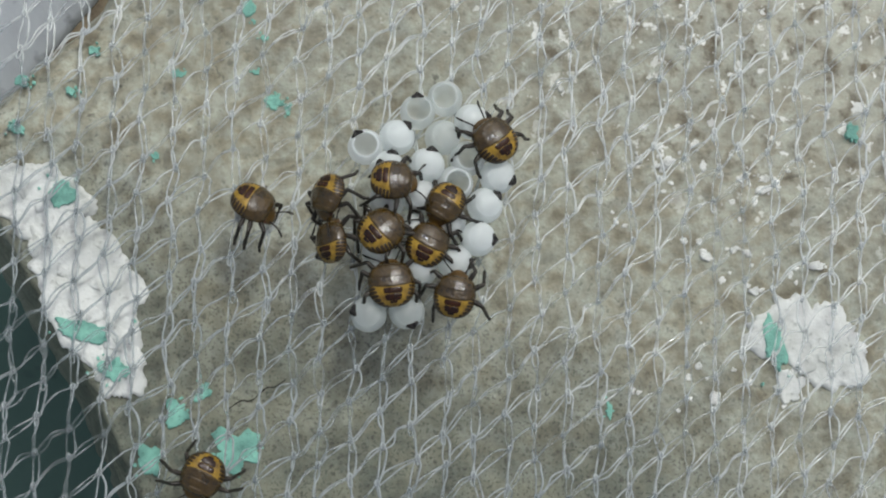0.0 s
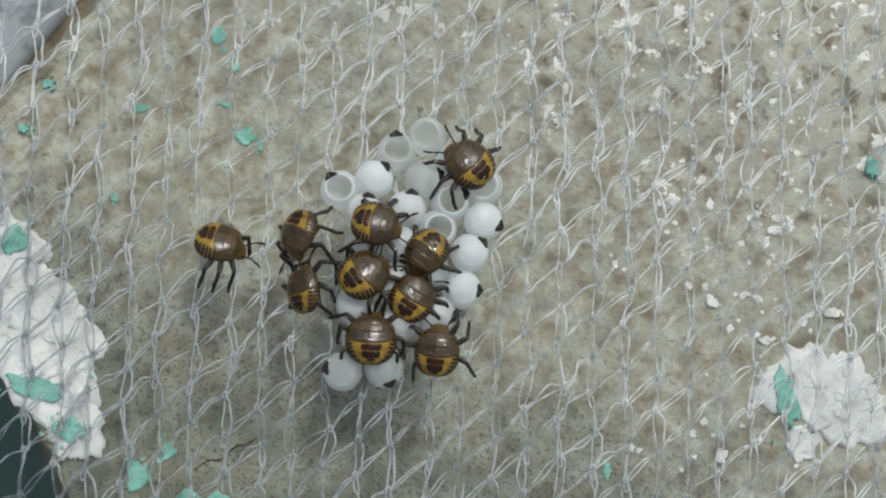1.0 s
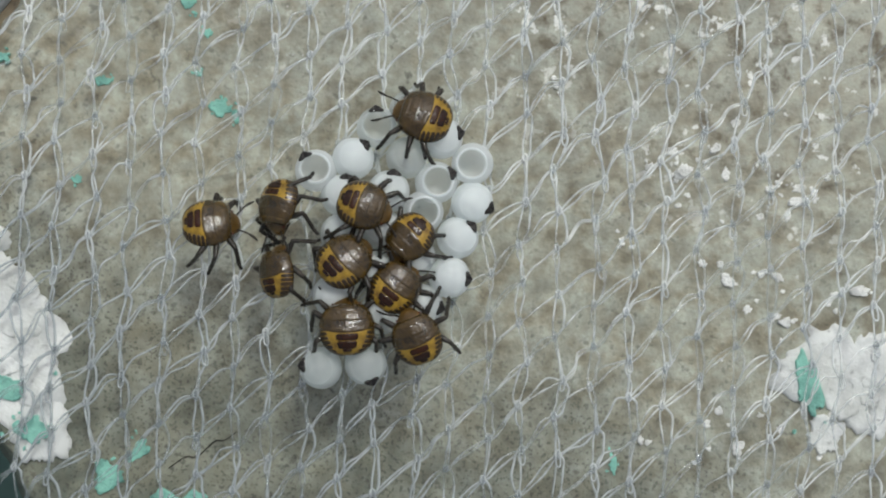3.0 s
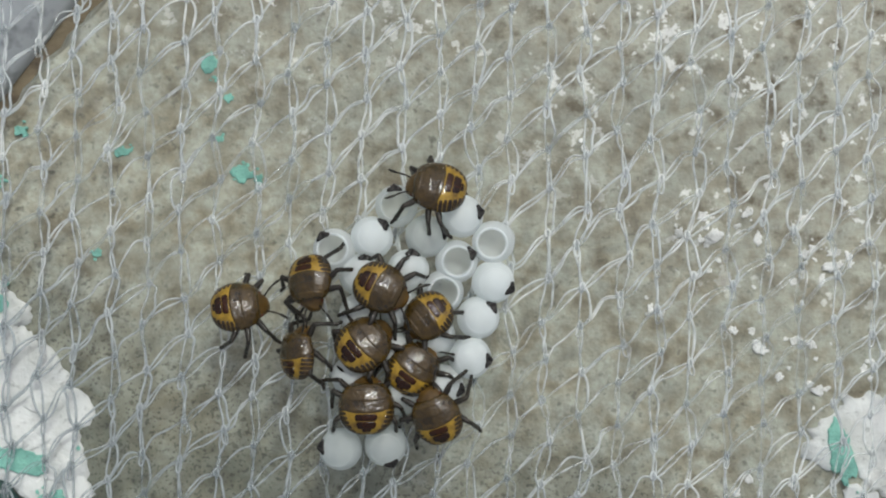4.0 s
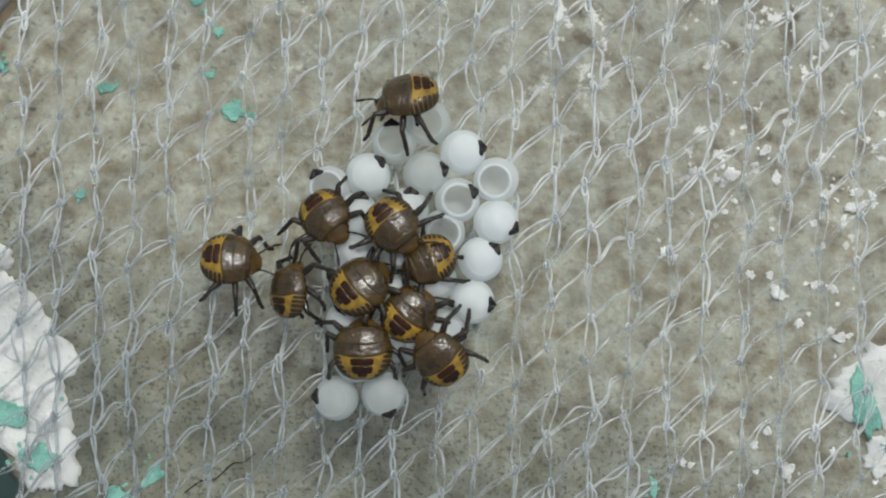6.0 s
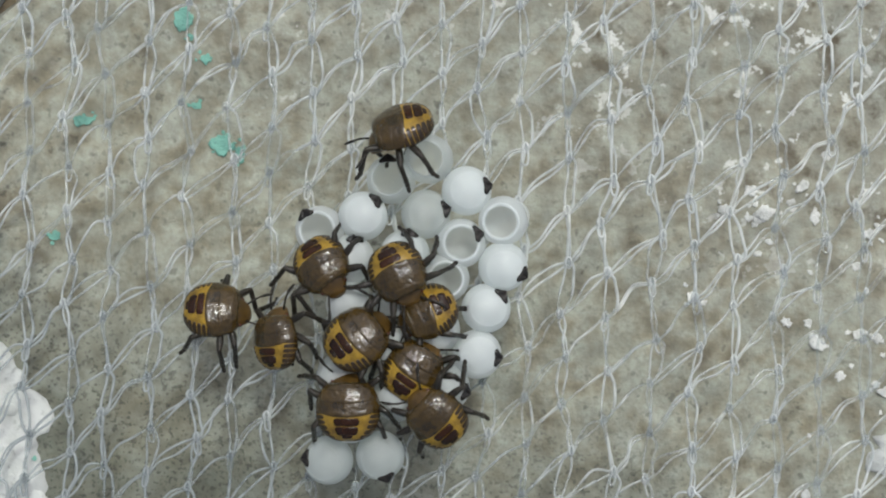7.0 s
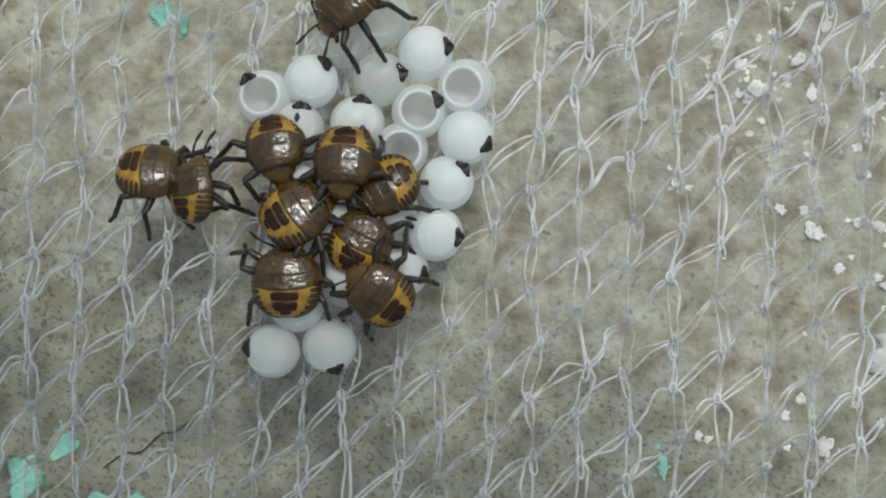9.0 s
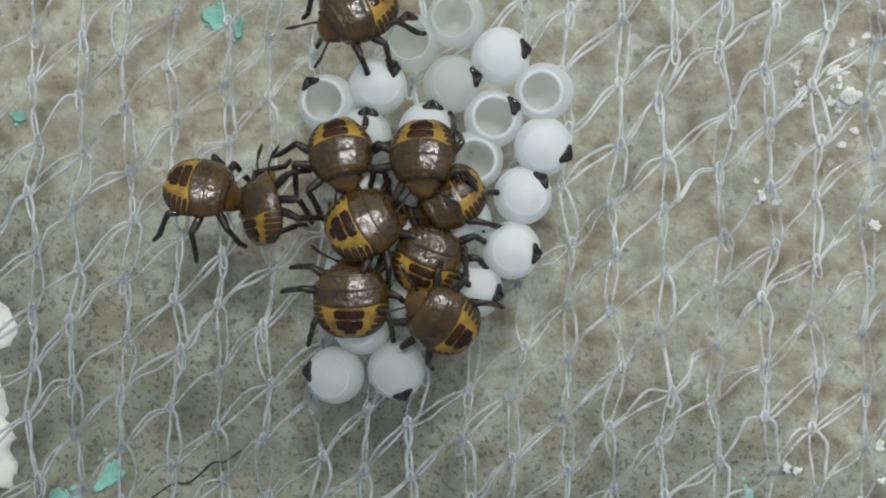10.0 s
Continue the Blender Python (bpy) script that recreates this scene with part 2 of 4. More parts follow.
class Mesh:
    def __init__(self):
        self.v, self.f = [], []

    def grid(self, rows, close_u=False, close_v=False):
        """Rows of equal length, joined by quads."""
        base, nr, nc = len(self.v), len(rows), len(rows[0])
        for r in rows:
            self.v.extend(r)
        for i in range(nr if close_u else nr - 1):
            for j in range(nc if close_v else nc - 1):
                a, b = base + i * nc, base + ((i + 1) % nr) * nc
                k = (j + 1) % nc
                self.f.append((a + j, a + k, b + k, b + j))
        return base

    def tube(self, pts, radii, sides=7, caps=True):
        pts = [Vector(p) for p in pts]
        if isinstance(radii, (int, float)):
            radii = [radii] * len(pts)
        rows, up = [], Vector((0.13, 0.07, 1.0))
        for i, p in enumerate(pts):
            d = (pts[min(i + 1, len(pts) - 1)] - pts[max(i - 1, 0)]).normalized()
            s = d.cross(up)
            s = s.normalized() if s.length > 1e-6 else Vector((1, 0, 0))
            u = s.cross(d)
            rows.append([tuple(p + radii[i] * (math.cos(a) * s + math.sin(a) * u)) for a in (2 * math.pi * k / sides for k in range(sides))])
        base = self.grid(rows, close_v=True)
        if caps:
            n = len(rows)
            self.f.append(tuple(base + k for k in range(sides)))
            self.f.append(tuple(base + (n - 1) * sides + sides - 1 - k for k in range(sides)))

    def make(self, name, mat, parent=None, label="", smooth=True):
        return mesh_object(name, self.v, self.f, mat, parent, label, smooth)


def spline(pts, steps):
    """Catmull-Rom through the points."""
    p = [Vector(q) for q in pts]
    p = [2 * p[0] - p[1], *p, 2 * p[-1] - p[-2]]
    out = []
    for i in range(1, len(p) - 2):
        for s in range(steps):
            t = s / steps
            a, b, c, d = p[i - 1 : i + 3]
            out.append(0.5 * (2 * b + (c - a) * t + (2 * a - 5 * b + 4 * c - d) * t * t + (3 * b - a - 3 * c + d) * t**3))
    out.append(p[-2])
    return out


def smoothstep(a, b, x):
    t = min(1.0, max(0.0, (x - a) / (b - a)))
    return t * t * (3 - 2 * t)


# ---- ground: a weathered concrete slab under the net, dark ground far below its broken edge ----
SLAB_Z = -4.1


def relief(x, y):
    """Height of the slab's top."""
    r = 0.35 * noise.noise((x * 0.16, y * 0.16, 1.0)) + 0.22 * noise.noise((x * 0.55, y * 0.55, 4.0)) + 0.10 * noise.noise((x * 1.7, y * 1.7, 7.0))
    return SLAB_Z + 2.6 * smoothstep(8.5, 15.5, -x) + r


def slab_edge(y):
    """The broken left edge of the slab, x for y."""
    lower = -13.8 - 0.42 * (y + 14.4) - 0.012 * max(0.0, y + 14.4) ** 2
    upper = -18.9 + 0.92 * (y - 5.8)
    x = max(lower, -27.0) if y < 2 else max(-27.0, upper)
    x = min(x, 30.0)
    return x + 0.5 * noise.noise((3.3, y * 0.35, 0.0)) + 0.25 * noise.noise((9.3, y * 1.3, 0.0))


def build_slab():
    g = Mesh()
    ys = [-400, -150, -60, -30] + [-20 + 0.28 * i for i in range(136)] + [22, 30, 60, 150, 400]
    us = [0.30 * i for i in range(172)] + [54, 60, 80, 150, 400]
    rows = []
    for y in ys:
        e = slab_edge(max(-40.0, min(y, 40.0)))
        row = [(e - 2.4, y, -60.0), (e - 2.2 + 0.5 * noise.noise((y * 0.8, 3.0, 1.0)), y, -16.0), (e - 1.5 + 0.4 * noise.noise((y * 0.9, 5.0, 1.0)), y, -8.5), (e - 0.75 + 0.35 * noise.noise((y * 1.1, 7.0, 1.0)), y, relief(e, y) - 1.7), (e - 0.18, y, relief(e, y) - 0.35)]
        row += [(e + u, y, relief(e + u, y)) for u in us]
        rows.append(row)
    g.grid(rows)
    return tagged(g.make("concrete_slab", CONCRETE), "weathered grey-beige concrete slab with pits and paint remnants", "slab", kind="structure")


build_slab()
ground = Mesh()
ground.grid([[(x, y, -60.0) for x in (-60000, -3000, -200, 0, 200, 3000, 60000)] for y in (-60000, -3000, -200, 0, 200, 3000, 60000)])
tagged(ground.make("ground", DARK_GROUND), "dark greenish ground below the slab", "ground", kind="structure")


def build_block():
    """A pale cement block beyond the slab's upper corner."""
    g = Mesh()
    rows = []
    for i in range(24):
        s = i / 23
        a = Vector((-20.6, 3.6, 0)).lerp(Vector((0.0, 30.0, 0)), s)
        n = Vector((-0.79, 0.61, 0))
        row = [(a + n * d) for d in (1.3, 1.35, 1.7, 5, 13, 31, 61)]
        zz = [-60.0, -6.6, -6.2, -6.2, -6.2, -6.2, -6.2]
        rows.append([(p.x, p.y, z + 0.12 * noise.noise((p.x * 0.3, p.y * 0.3, 2.0))) for p, z in zip(row, zz)])
    g.grid(rows)
    return tagged(g.make("cement_block", GREY_BLOCK), "pale grey cement block beside the concrete slab", "block")


build_block()
seam = Mesh()
seam.grid([[(p.x, p.y, -6.75 + 0.35 * noise.noise((p.x * 0.7, p.y * 0.7, 3.0))) for p in (Vector((-23.6, -0.25, 0)).lerp(Vector((0.0, 30.0, 0)), i / 79) + Vector((-0.79, 0.61, 0)) * d for d in (-1.2, -0.8, -0.4, 0.0, 0.4, 0.8, 1.2, 1.6))] for i in range(80)])
tagged(seam.make("soil", SOIL), "dry brown soil in the gap beside the slab", "soil", kind="structure")


def paint_flake(x, y, rx, ry, turn, mat, seed, name, label, group, rough=0.35, thick=0.14, rings=7, parent=None):
    """A flake of old paint that lies on the slab: an uneven outline, a thin rim, the slab's relief below it."""
    g, n = Mesh(), max(18, int(56 * max(rx, ry) ** 0.5))
    ca, sa = math.cos(radians(turn)), math.sin(radians(turn))
    out = []
    for k in range(n):
        a = 2 * math.pi * k / n
        w = 1 + rough * (noise.noise((math.cos(a) * 1.3 + seed * 7.7, math.sin(a) * 1.3, seed)) * 1.3 + 0.55 * noise.noise((math.cos(a) * 4 + seed, math.sin(a) * 4, seed * 3.1)) + 0.32 * noise.noise((math.cos(a) * 9, math.sin(a) * 9 + seed, 5.0)) + 0.22 * noise.noise((math.cos(a) * 19 + seed, math.sin(a) * 19, 2.0)))
        px, py = rx * w * math.cos(a), ry * w * math.sin(a)
        out.append((px * ca - py * sa, px * sa + py * ca))
    rows = []
    for i in range(rings + 1):
        s = i / rings
        s = 0.02 + 0.98 * s
        rows.append([(x + s * px, y + s * py, relief(x + s * px, y + s * py) + thick * (1 + 0.3 * noise.noise((x + s * px, y + s * py, seed)))) for px, py in out])
    rows.append([(x + 1.02 * px, y + 1.02 * py, relief(x + px, y + py) - 0.08) for px, py in out])
    base = g.grid(rows, close_v=True)
    g.f.append(tuple(base + n - 1 - k for k in range(n)))
    ob = g.make(name, mat, parent)
    return ob if parent else tagged(ob, label, "paint flake", group)


WHITE_LABEL, TEAL_LABEL = "peeling old white paint patch on the concrete", "faded teal paint remnant on the concrete"
for i, (x, y, rx, ry, turn) in enumerate([
    (-17.0, -4.3, 2.35, 4.25, 24), (-15.25, -8.0, 1.25, 1.9, 20), (-19.1, -0.6, 2.5, 1.8, -25), (18.65, -6.1, 2.65, 2.1, -8), (17.3, -8.7, 0.8, 0.7, 40),
    (11.3, 2.4, 0.62, 0.42, 10), (9.85, 2.55, 0.30, 0.34, 0), (13.2, -2.2, 0.38, 0.48, 30), (9.5, -8.9, 0.2, 0.3, 10),
    (16.2, 1.2, 0.7, 0.35, 20), (14.6, -1.9, 0.3, 0.25, 0), (15.0, 1.7, 0.35, 0.28, 0), (5.9, 6.0, 0.22, 0.26, 0), (15.6, -3.9, 0.4, 0.3, 0),
    (12.6, 3.4, 0.4, 0.25, 40), (13.6, -9.2, 0.45, 0.5, 0), (8.7, -0.6, 0.2, 0.3, 0), (18.8, -2.6, 0.6, 0.35, 15)]):
    whole = 1.0 if rx > 0.75 else 0.6
    patch = paint_flake(x, y, whole * rx, whole * ry, turn, WHITE_PAINT if rx > 0.75 else WORN_PAINT, i + 1.37, "white_paint_flake", WHITE_LABEL, "white paint flakes", (0.26 if x < 0 else 0.42) if rx > 1 else 0.5)
    if rx < 0.75:
        bits = random.Random(900 + i)
        for q in range(3):
            r = bits.uniform(0.04, 0.12)
            paint_flake(x + bits.gauss(0, rx * 0.8), y + bits.gauss(0, ry * 0.8), r * bits.uniform(0.8, 1.6), r, bits.uniform(0, 180), WORN_PAINT, bits.uniform(300, 400), "white_paint_flake", "tiny white paint fleck on the concrete", "white paint flakes", 0.55, 0.05, 3)
    if rx > 1:
        # loose chips that curl up from the patch
        chips = random.Random(500 + i)
        for q in range(int(1.6 * rx * ry)):
            a, d = chips.uniform(0, 2 * math.pi), 0.82 * math.sqrt(chips.random())
            px, py, r = rx * d * math.cos(a), ry * d * math.sin(a), chips.uniform(0.14, 0.42)
            ca, sa = math.cos(radians(turn)), math.sin(radians(turn))
            paint_flake(x + px * ca - py * sa, y + px * sa + py * ca, r * chips.uniform(0.9, 1.6), r, chips.uniform(0, 180), WHITE_PAINT, chips.uniform(200, 300), "paint_chip", "", "", 0.4, chips.uniform(0.16, 0.19), 3, patch)
for i, (x, y, rx, ry, turn) in enumerate([
    (-8.25, 4.9, 0.38, 0.36, 0), (-8.8, 8.0, 0.18, 0.15, 30), (-9.6, 9.4, 0.3, 0.4, 0), (-12.9, 5.7, 0.32, 0.2, 20), (-16.8, 6.5, 0.25, 0.2, 0),
    (-20.1, 4.9, 0.35, 0.25, 0), (-20.2, 2.7, 0.4, 0.25, -30), (-17.8, 4.5, 0.22, 0.2, 0), (-18.1, -0.4, 0.55, 0.6, 20), (-16.9, -6.7, 1.35, 0.55, -8), (-15.4, -8.5, 0.65, 0.5, 10), (-12.4, -10.4, 0.55, 0.6, 0),
    (-11.3, -9.4, 0.3, 0.5, -30), (-9.7, -12.2, 1.25, 1.15, 20), (16.55, -6.5, 0.46, 1.25, 8), (8.35, -9.9, 0.14, 0.45, 8), (-9.2, 6.3, 0.16, 0.14, 0), (-13.8, 1.6, 0.20, 0.16, 0), (-7.6, 4.6, 0.2, 0.3, 0),
    (-13.6, -12.6, 0.5, 0.7, 0), (20.6, 4.2, 0.3, 0.4, 0)]):
    on_white = x < -14.5 or x > 16
    paint_flake(x, y, rx, ry, turn, TEAL_PAINT, i + 40.71, "teal_paint_flake", TEAL_LABEL, "teal paint flakes", 0.45, 0.26 if on_white else 0.10)
    crumbs = random.Random(700 + i)
    for q in range(4):
        a, d, r = crumbs.uniform(0, 2 * math.pi), crumbs.uniform(0.8, 2.0), crumbs.uniform(0.03, 0.06 + 0.05 * min(rx, 0.6))
        paint_flake(x + d * rx * math.cos(a), y + d * ry * math.sin(a), r * crumbs.uniform(0.8, 1.7), r, crumbs.uniform(0, 180), TEAL_PAINT, i + 70.3 + q, "teal_paint_flake", TEAL_LABEL, "teal paint flakes", 0.4, 0.24 if on_white else 0.07, 3)


rng = random.Random(77)
for cx, cy, spread, count in ((11.2, 2.6, 1.9, 12), (15.6, 1.2, 1.9, 10), (14.8, -7.4, 2.8, 9), (13.4, -2.4, 1.8, 5), (16.5, -3.0, 2.0, 6)):
    for q in range(count):
        r = rng.uniform(0.05, 0.19)
        paint_flake(cx + rng.gauss(0, spread * 0.6), cy + rng.gauss(0, spread * 0.5), r * rng.uniform(0.8, 1.7), r, rng.uniform(0, 180), WORN_PAINT, rng.uniform(100, 200), "white_paint_flake", "tiny white paint fleck on the concrete", "white paint flakes", 0.6, 0.05, 3)


# a dark dry rootlet on the slab
g = Mesh()
root = spline([(x, y, relief(x, y) + 0.05) for x, y in ((-10.15, -10.2), (-9.5, -9.75), (-9.0, -9.72), (-8.3, -9.1), (-7.9, -9.05), (-7.4, -8.7))], 6)
g.tube(root, [0.022 + 0.05 * abs(noise.noise((i * 0.6, 1.0, 1.0))) for i in range(len(root))], 7)
tagged(g.make("dry_rootlet", LEG), "thin dark dry rootlet lying on the concrete", "rootlet")


# ---- the knitted net ----
WALE, COURSE, SHIFT = 1.43, 1.655, -0.40
K_FIRST, K_LAST, ROWS_UP, ROWS_DOWN = -6, 29, 16, 20


def net_z(x, y):
    return -0.9 * smoothstep(7, 18, x) - 0.7 * smoothstep(9, 20, -x) + 0.14 * noise.noise((x * 0.22, y * 0.22, 3.0))


def knot(k, j):
    """The knot of wale k and course j (j counts downwards)."""
    x = -17.23 + WALE * k
    y = 9.2 - COURSE * j + SHIFT * (((k - 7) + 2) % 4 - 2)
    jx = 0.30 * noise.noise((k * 1.91, j * 0.83, 0.3)) + 0.22 * noise.noise((k * 0.9, j * 0.27, 6.3)) + (0.09 if j % 2 else -0.09)
    jy = 0.36 * noise.noise((k * 0.77, j * 1.37, 8.1))
    return Vector((x + jx, y + jy, net_z(x, y)))


def wiggle(pts, seed, amount):
    """Bends the inner points of a strand a little."""
    out = [pts[0]]
    for i, p in enumerate(pts[1:-1]):
        out.append(p + amount * Vector((noise.noise((seed * 1.7, i * 2.3, 0.7)), noise.noise((seed * 2.9, i * 3.1, 5.7)), 0.5 * noise.noise((seed * 0.9, i * 1.1, 9.7)))))
    return out + [pts[-1]]


def knot_lump(g, c, r, seed):
    """A small melted tangle where the filaments meet."""
    rows = []
    for i in range(6):
        th = math.pi * (0.06 + 0.88 * i / 5)
        row = []
        for q in range(8):
            ph = 2 * math.pi * q / 8
            x, y, z = math.sin(th) * math.cos(ph), math.cos(th), math.sin(th) * math.sin(ph)
            w = r * (1 + 0.75 * noise.noise((x * 1.6 + seed, y * 1.6, z * 1.6 + 2 * seed)))
            row.append((c.x + 0.75 * w * x, c.y + 1.45 * w * y, c.z + 0.6 * w * z))
        rows.append(row)
    base = g.grid(rows, close_v=True)
    g.f.append(tuple(base + q for q in range(8)))
    g.f.append(tuple(base + 47 - q for q in range(8)))


def build_net():
    net = tagged(empty("insect_net"), "fine knitted white monofilament net stretched over concrete", "net")
    R = 0.048
    thin = {}
    for k in range(K_FIRST, K_LAST + 1):
        g, lumps, lefts = Mesh(), Mesh(), thin.setdefault(k, [])
        for j in range(-ROWS_UP, ROWS_DOWN):
            a, b = knot(k, j), knot(k, j + 1)
            d = b - a
            s1, s2 = k * 13.1 + j * 0.77, k * 9.7 + j * 0.91
            if (j + (k // 3)) % 2 == 0:
                # a long open stitch: one leg nearly straight, the other bowed out and rounded at both ends
                w = 0.27 + 0.14 * noise.noise((k * 2.3, j * 2.9, 1.7))
                e = 0.05 + 0.05 * noise.noise((k * 1.3, j * 3.9, 5.7))
                out = 1 if noise.noise((k * 7.3, j * 5.9, 3.3)) > -0.35 else -1
                wide = [a + Vector((0.0, 0.06, 0.05)), a + d * 0.10 + Vector((out * w * 0.72, 0, 0.07)), a + d * 0.30 + Vector((out * w, 0, 0.06)), a + d * 0.62 + Vector((out * w * 0.98, 0, 0.04)), a + d * 0.88 + Vector((out * w * 0.75, 0, 0.02)), b + Vector((out * 0.06, -0.08, -0.02))]
                slim = [a + Vector((-0.04, 0.08, -0.03)), a + d * 0.3 + Vector((-out * e, 0, -0.03)), a + d * 0.7 + Vector((-out * e * 1.3, 0, 0.02)), b + Vector((-0.04, -0.10, 0.05))]
            else:
                # a drawn-in stitch: both legs run together and cross
                w = 0.11 * noise.noise((k * 2.3, j * 2.9, 1.7))
                wide = [a + Vector((0.05, 0.08, 0.04)), a + d * 0.3 + Vector((w + 0.07, 0, 0.05)), a + d * 0.62 + Vector((w - 0.02, 0, 0.04)), b + Vector((-0.05, -0.10, -0.03))]
                slim = [a + Vector((-0.05, 0.08, -0.05)), a + d * 0.3 + Vector((w - 0.05, 0, -0.04)), a + d * 0.62 + Vector((w + 0.04, 0, 0.0)), b + Vector((0.05, -0.10, 0.05))]
            g.tube(spline(wiggle(wide, s1, 0.14), 4), R * (1.10 + 0.25 * noise.noise((k * 3.1, j * 1.9, 4.4))), 6)
            lefts.append((wiggle(slim, s2, 0.14), R * (0.95 + 0.2 * noise.noise((k * 1.1, j * 2.9, 7.4)))))
            # the small turns that close the knot, in a melted lump
            h = 0.09 + 0.04 * noise.noise((k * 4.1, j * 4.7, 2.2))
            turn = [b + Vector((h * math.cos(q), 0.15 * math.sin(q) + 0.02, 0.07 + 0.05 * math.cos(2 * q))) for q in (radians(v) for v in (-60, 0, 60, 120, 180, 230))]
            g.tube(spline(turn, 3), R * 1.1, 6)
            knot_lump(lumps, b + Vector((0.0, -0.04, 0.01)), 0.125 + 0.05 * noise.noise((k * 2.7, j * 3.3, 6.1)), k * 3.7 + j * 1.3)
            slack = noise.noise((k * 6.1, j * 2.3, 8.8))
            if slack > 0.05:
                lean, long, wide = 0.5 * noise.noise((k * 3.3, j * 7.1, 4.2)), 0.42 + 0.25 * slack, 0.085 + 0.05 * slack
                stitch = [b + Vector((px * wide - lean * py * long, py * long, 0.06 + pz)) for px, py, pz in ((-0.5, 0.08, 0), (-1.0, -0.45, 0.02), (-0.75, -0.92, 0.04), (0.0, -1.05, 0.05), (0.75, -0.92, 0.04), (1.0, -0.45, 0.03), (0.5, 0.08, 0.02))]
                g.tube(spline(stitch, 3), R * 0.85, 6)
        g.make("net_chain", NET, net)
        tagged(lumps.make("knot_strand", KNOT, net, "melted knots of the net, tinted blue for the sky's sheen"), kind="stuff")
    for k in range(K_FIRST, K_LAST):
        g = Mesh()
        for pts, r in thin[k]:
            g.tube(spline(pts, 4), r, 6)
        for j in range(-ROWS_UP + 1, ROWS_DOWN):
            a = knot(k, j)
            b = min((knot(k + 1, q) for q in range(j - 2, j + 1)), key=lambda c: abs(c.y - a.y - 0.80))
            bow = 0.15 + 0.26 * noise.noise((k * 1.7, j * 1.1, 9.4))
            for side in (0, 1) if noise.noise((k * 5.1, j * 3.7, 1.1)) > -0.3 else (0,):
                s = a + Vector((0.02, -0.05 - 0.11 * side, -0.03))
                e = b + Vector((-0.04, -0.02 - 0.06 * side, -0.05))
                d = e - s
                gap = 0.060 * (1 if side else -1) * (1 + noise.noise((k * 3.0 + side, j * 2.0, 0.4)))
                pts = [s, s + d * 0.3 + Vector((0, bow * 0.8 - gap, 0.03)), s + d * 0.65 + Vector((0, bow - gap, 0.02)), e]
                g.tube(spline(wiggle(pts, k * 5.3 + j * 1.13 + side * 0.21, 0.26), 4), R * (0.95 + 0.25 * noise.noise((k * 2.0, j * 5.0, side))), 6)
        g.make("net_crossing_yarn", YARN, net)
    return net


build_net()


# ---- the egg mass ----
EGG_R = 0.83
EGG_Z = EGG_R + 0.07


def cap_rows(r, a0, a1, n, m=28):
    return [[(r * math.sin(a) * math.cos(q), r * math.sin(a) * math.sin(q), r * math.cos(a) * 1.02) for q in (2 * math.pi * i / m for i in range(m))] for a in (a0 + (a1 - a0) * s / n for s in range(n + 1))]


def egg_shell():
    """A hollow cup: outer wall, rolled rim, inner wall."""
    g = Mesh()
    open_at = radians(47)
    outer = cap_rows(EGG_R, radians(179.5), open_at, 16)
    rim = cap_rows(EGG_R * 0.985, open_at - radians(1.2), open_at - radians(1.3), 1)[:1]
    inner = cap_rows(EGG_R * 0.93, open_at, radians(179.5), 14)
    g.grid(outer + rim + inner, close_v=True)
    return g


def egg_lid():
    g = Mesh()
    top = cap_rows(EGG_R * 1.0, radians(0.5), radians(45.5), 8)
    lip = cap_rows(EGG_R * 1.012, radians(46.5), radians(48.5), 1)
    under = cap_rows(EGG_R * 0.97, radians(48), radians(0.5), 6)
    g.grid(top + lip + under, close_v=True)
    return g


def egg_burster():
    """The black three-cornered hatching plate: a crumpled tent with three blunt ridges."""
    g, n = Mesh(), 24
    rows = []
    for s, up in ((0.05, 0.175), (0.30, 0.150), (0.55, 0.105), (0.80, 0.060), (1.0, 0.020), (1.0, -0.03)):
        row = []
        for k in range(n):
            q = 2 * math.pi * k / n
            corner = 0.5 + 0.5 * math.cos(3 * (q - math.pi / 2))
            r = 0.205 + 0.125 * corner**1.6 + 0.03 * noise.noise((math.cos(q) * 2, math.sin(q) * 2, 4.0))
            crease = up * (0.55 + 0.6 * corner) + 0.03 * noise.noise((math.cos(q) * s * 5, math.sin(q) * s * 5, 1.0)) * (up > 0.03)
            row.append((1.05 * s * r * math.cos(q), 0.14 + 0.92 * s * r * math.sin(q), crease))
        rows.append(row)
    base = g.grid(rows, close_v=True)
    g.f.append(tuple(base + n - 1 - k for k in range(n)))
    return g


shell_mesh = egg_shell().make("shell", SHELL)
hatched_mesh = egg_shell().make("shell", HATCHED)
ring = Mesh()
ring.grid([[((EGG_R * 0.965 + rr * math.cos(b)) * math.sin(radians(46)) * math.cos(a), (EGG_R * 0.965 + rr * math.cos(b)) * math.sin(radians(46)) * math.sin(a), EGG_R * 0.965 * math.cos(radians(46)) + rr * math.sin(b)) for b in (2 * math.pi * k / 8 for k in range(8)) for rr in (0.078,)] for a in (2 * math.pi * k / 32 for k in range(32))], close_u=True, close_v=True)
rim_mesh = ring.make("rim", LID)
lid_mesh = egg_lid().make("lid", LID)
burster_mesh = egg_burster().make("egg_burster", BLACK)


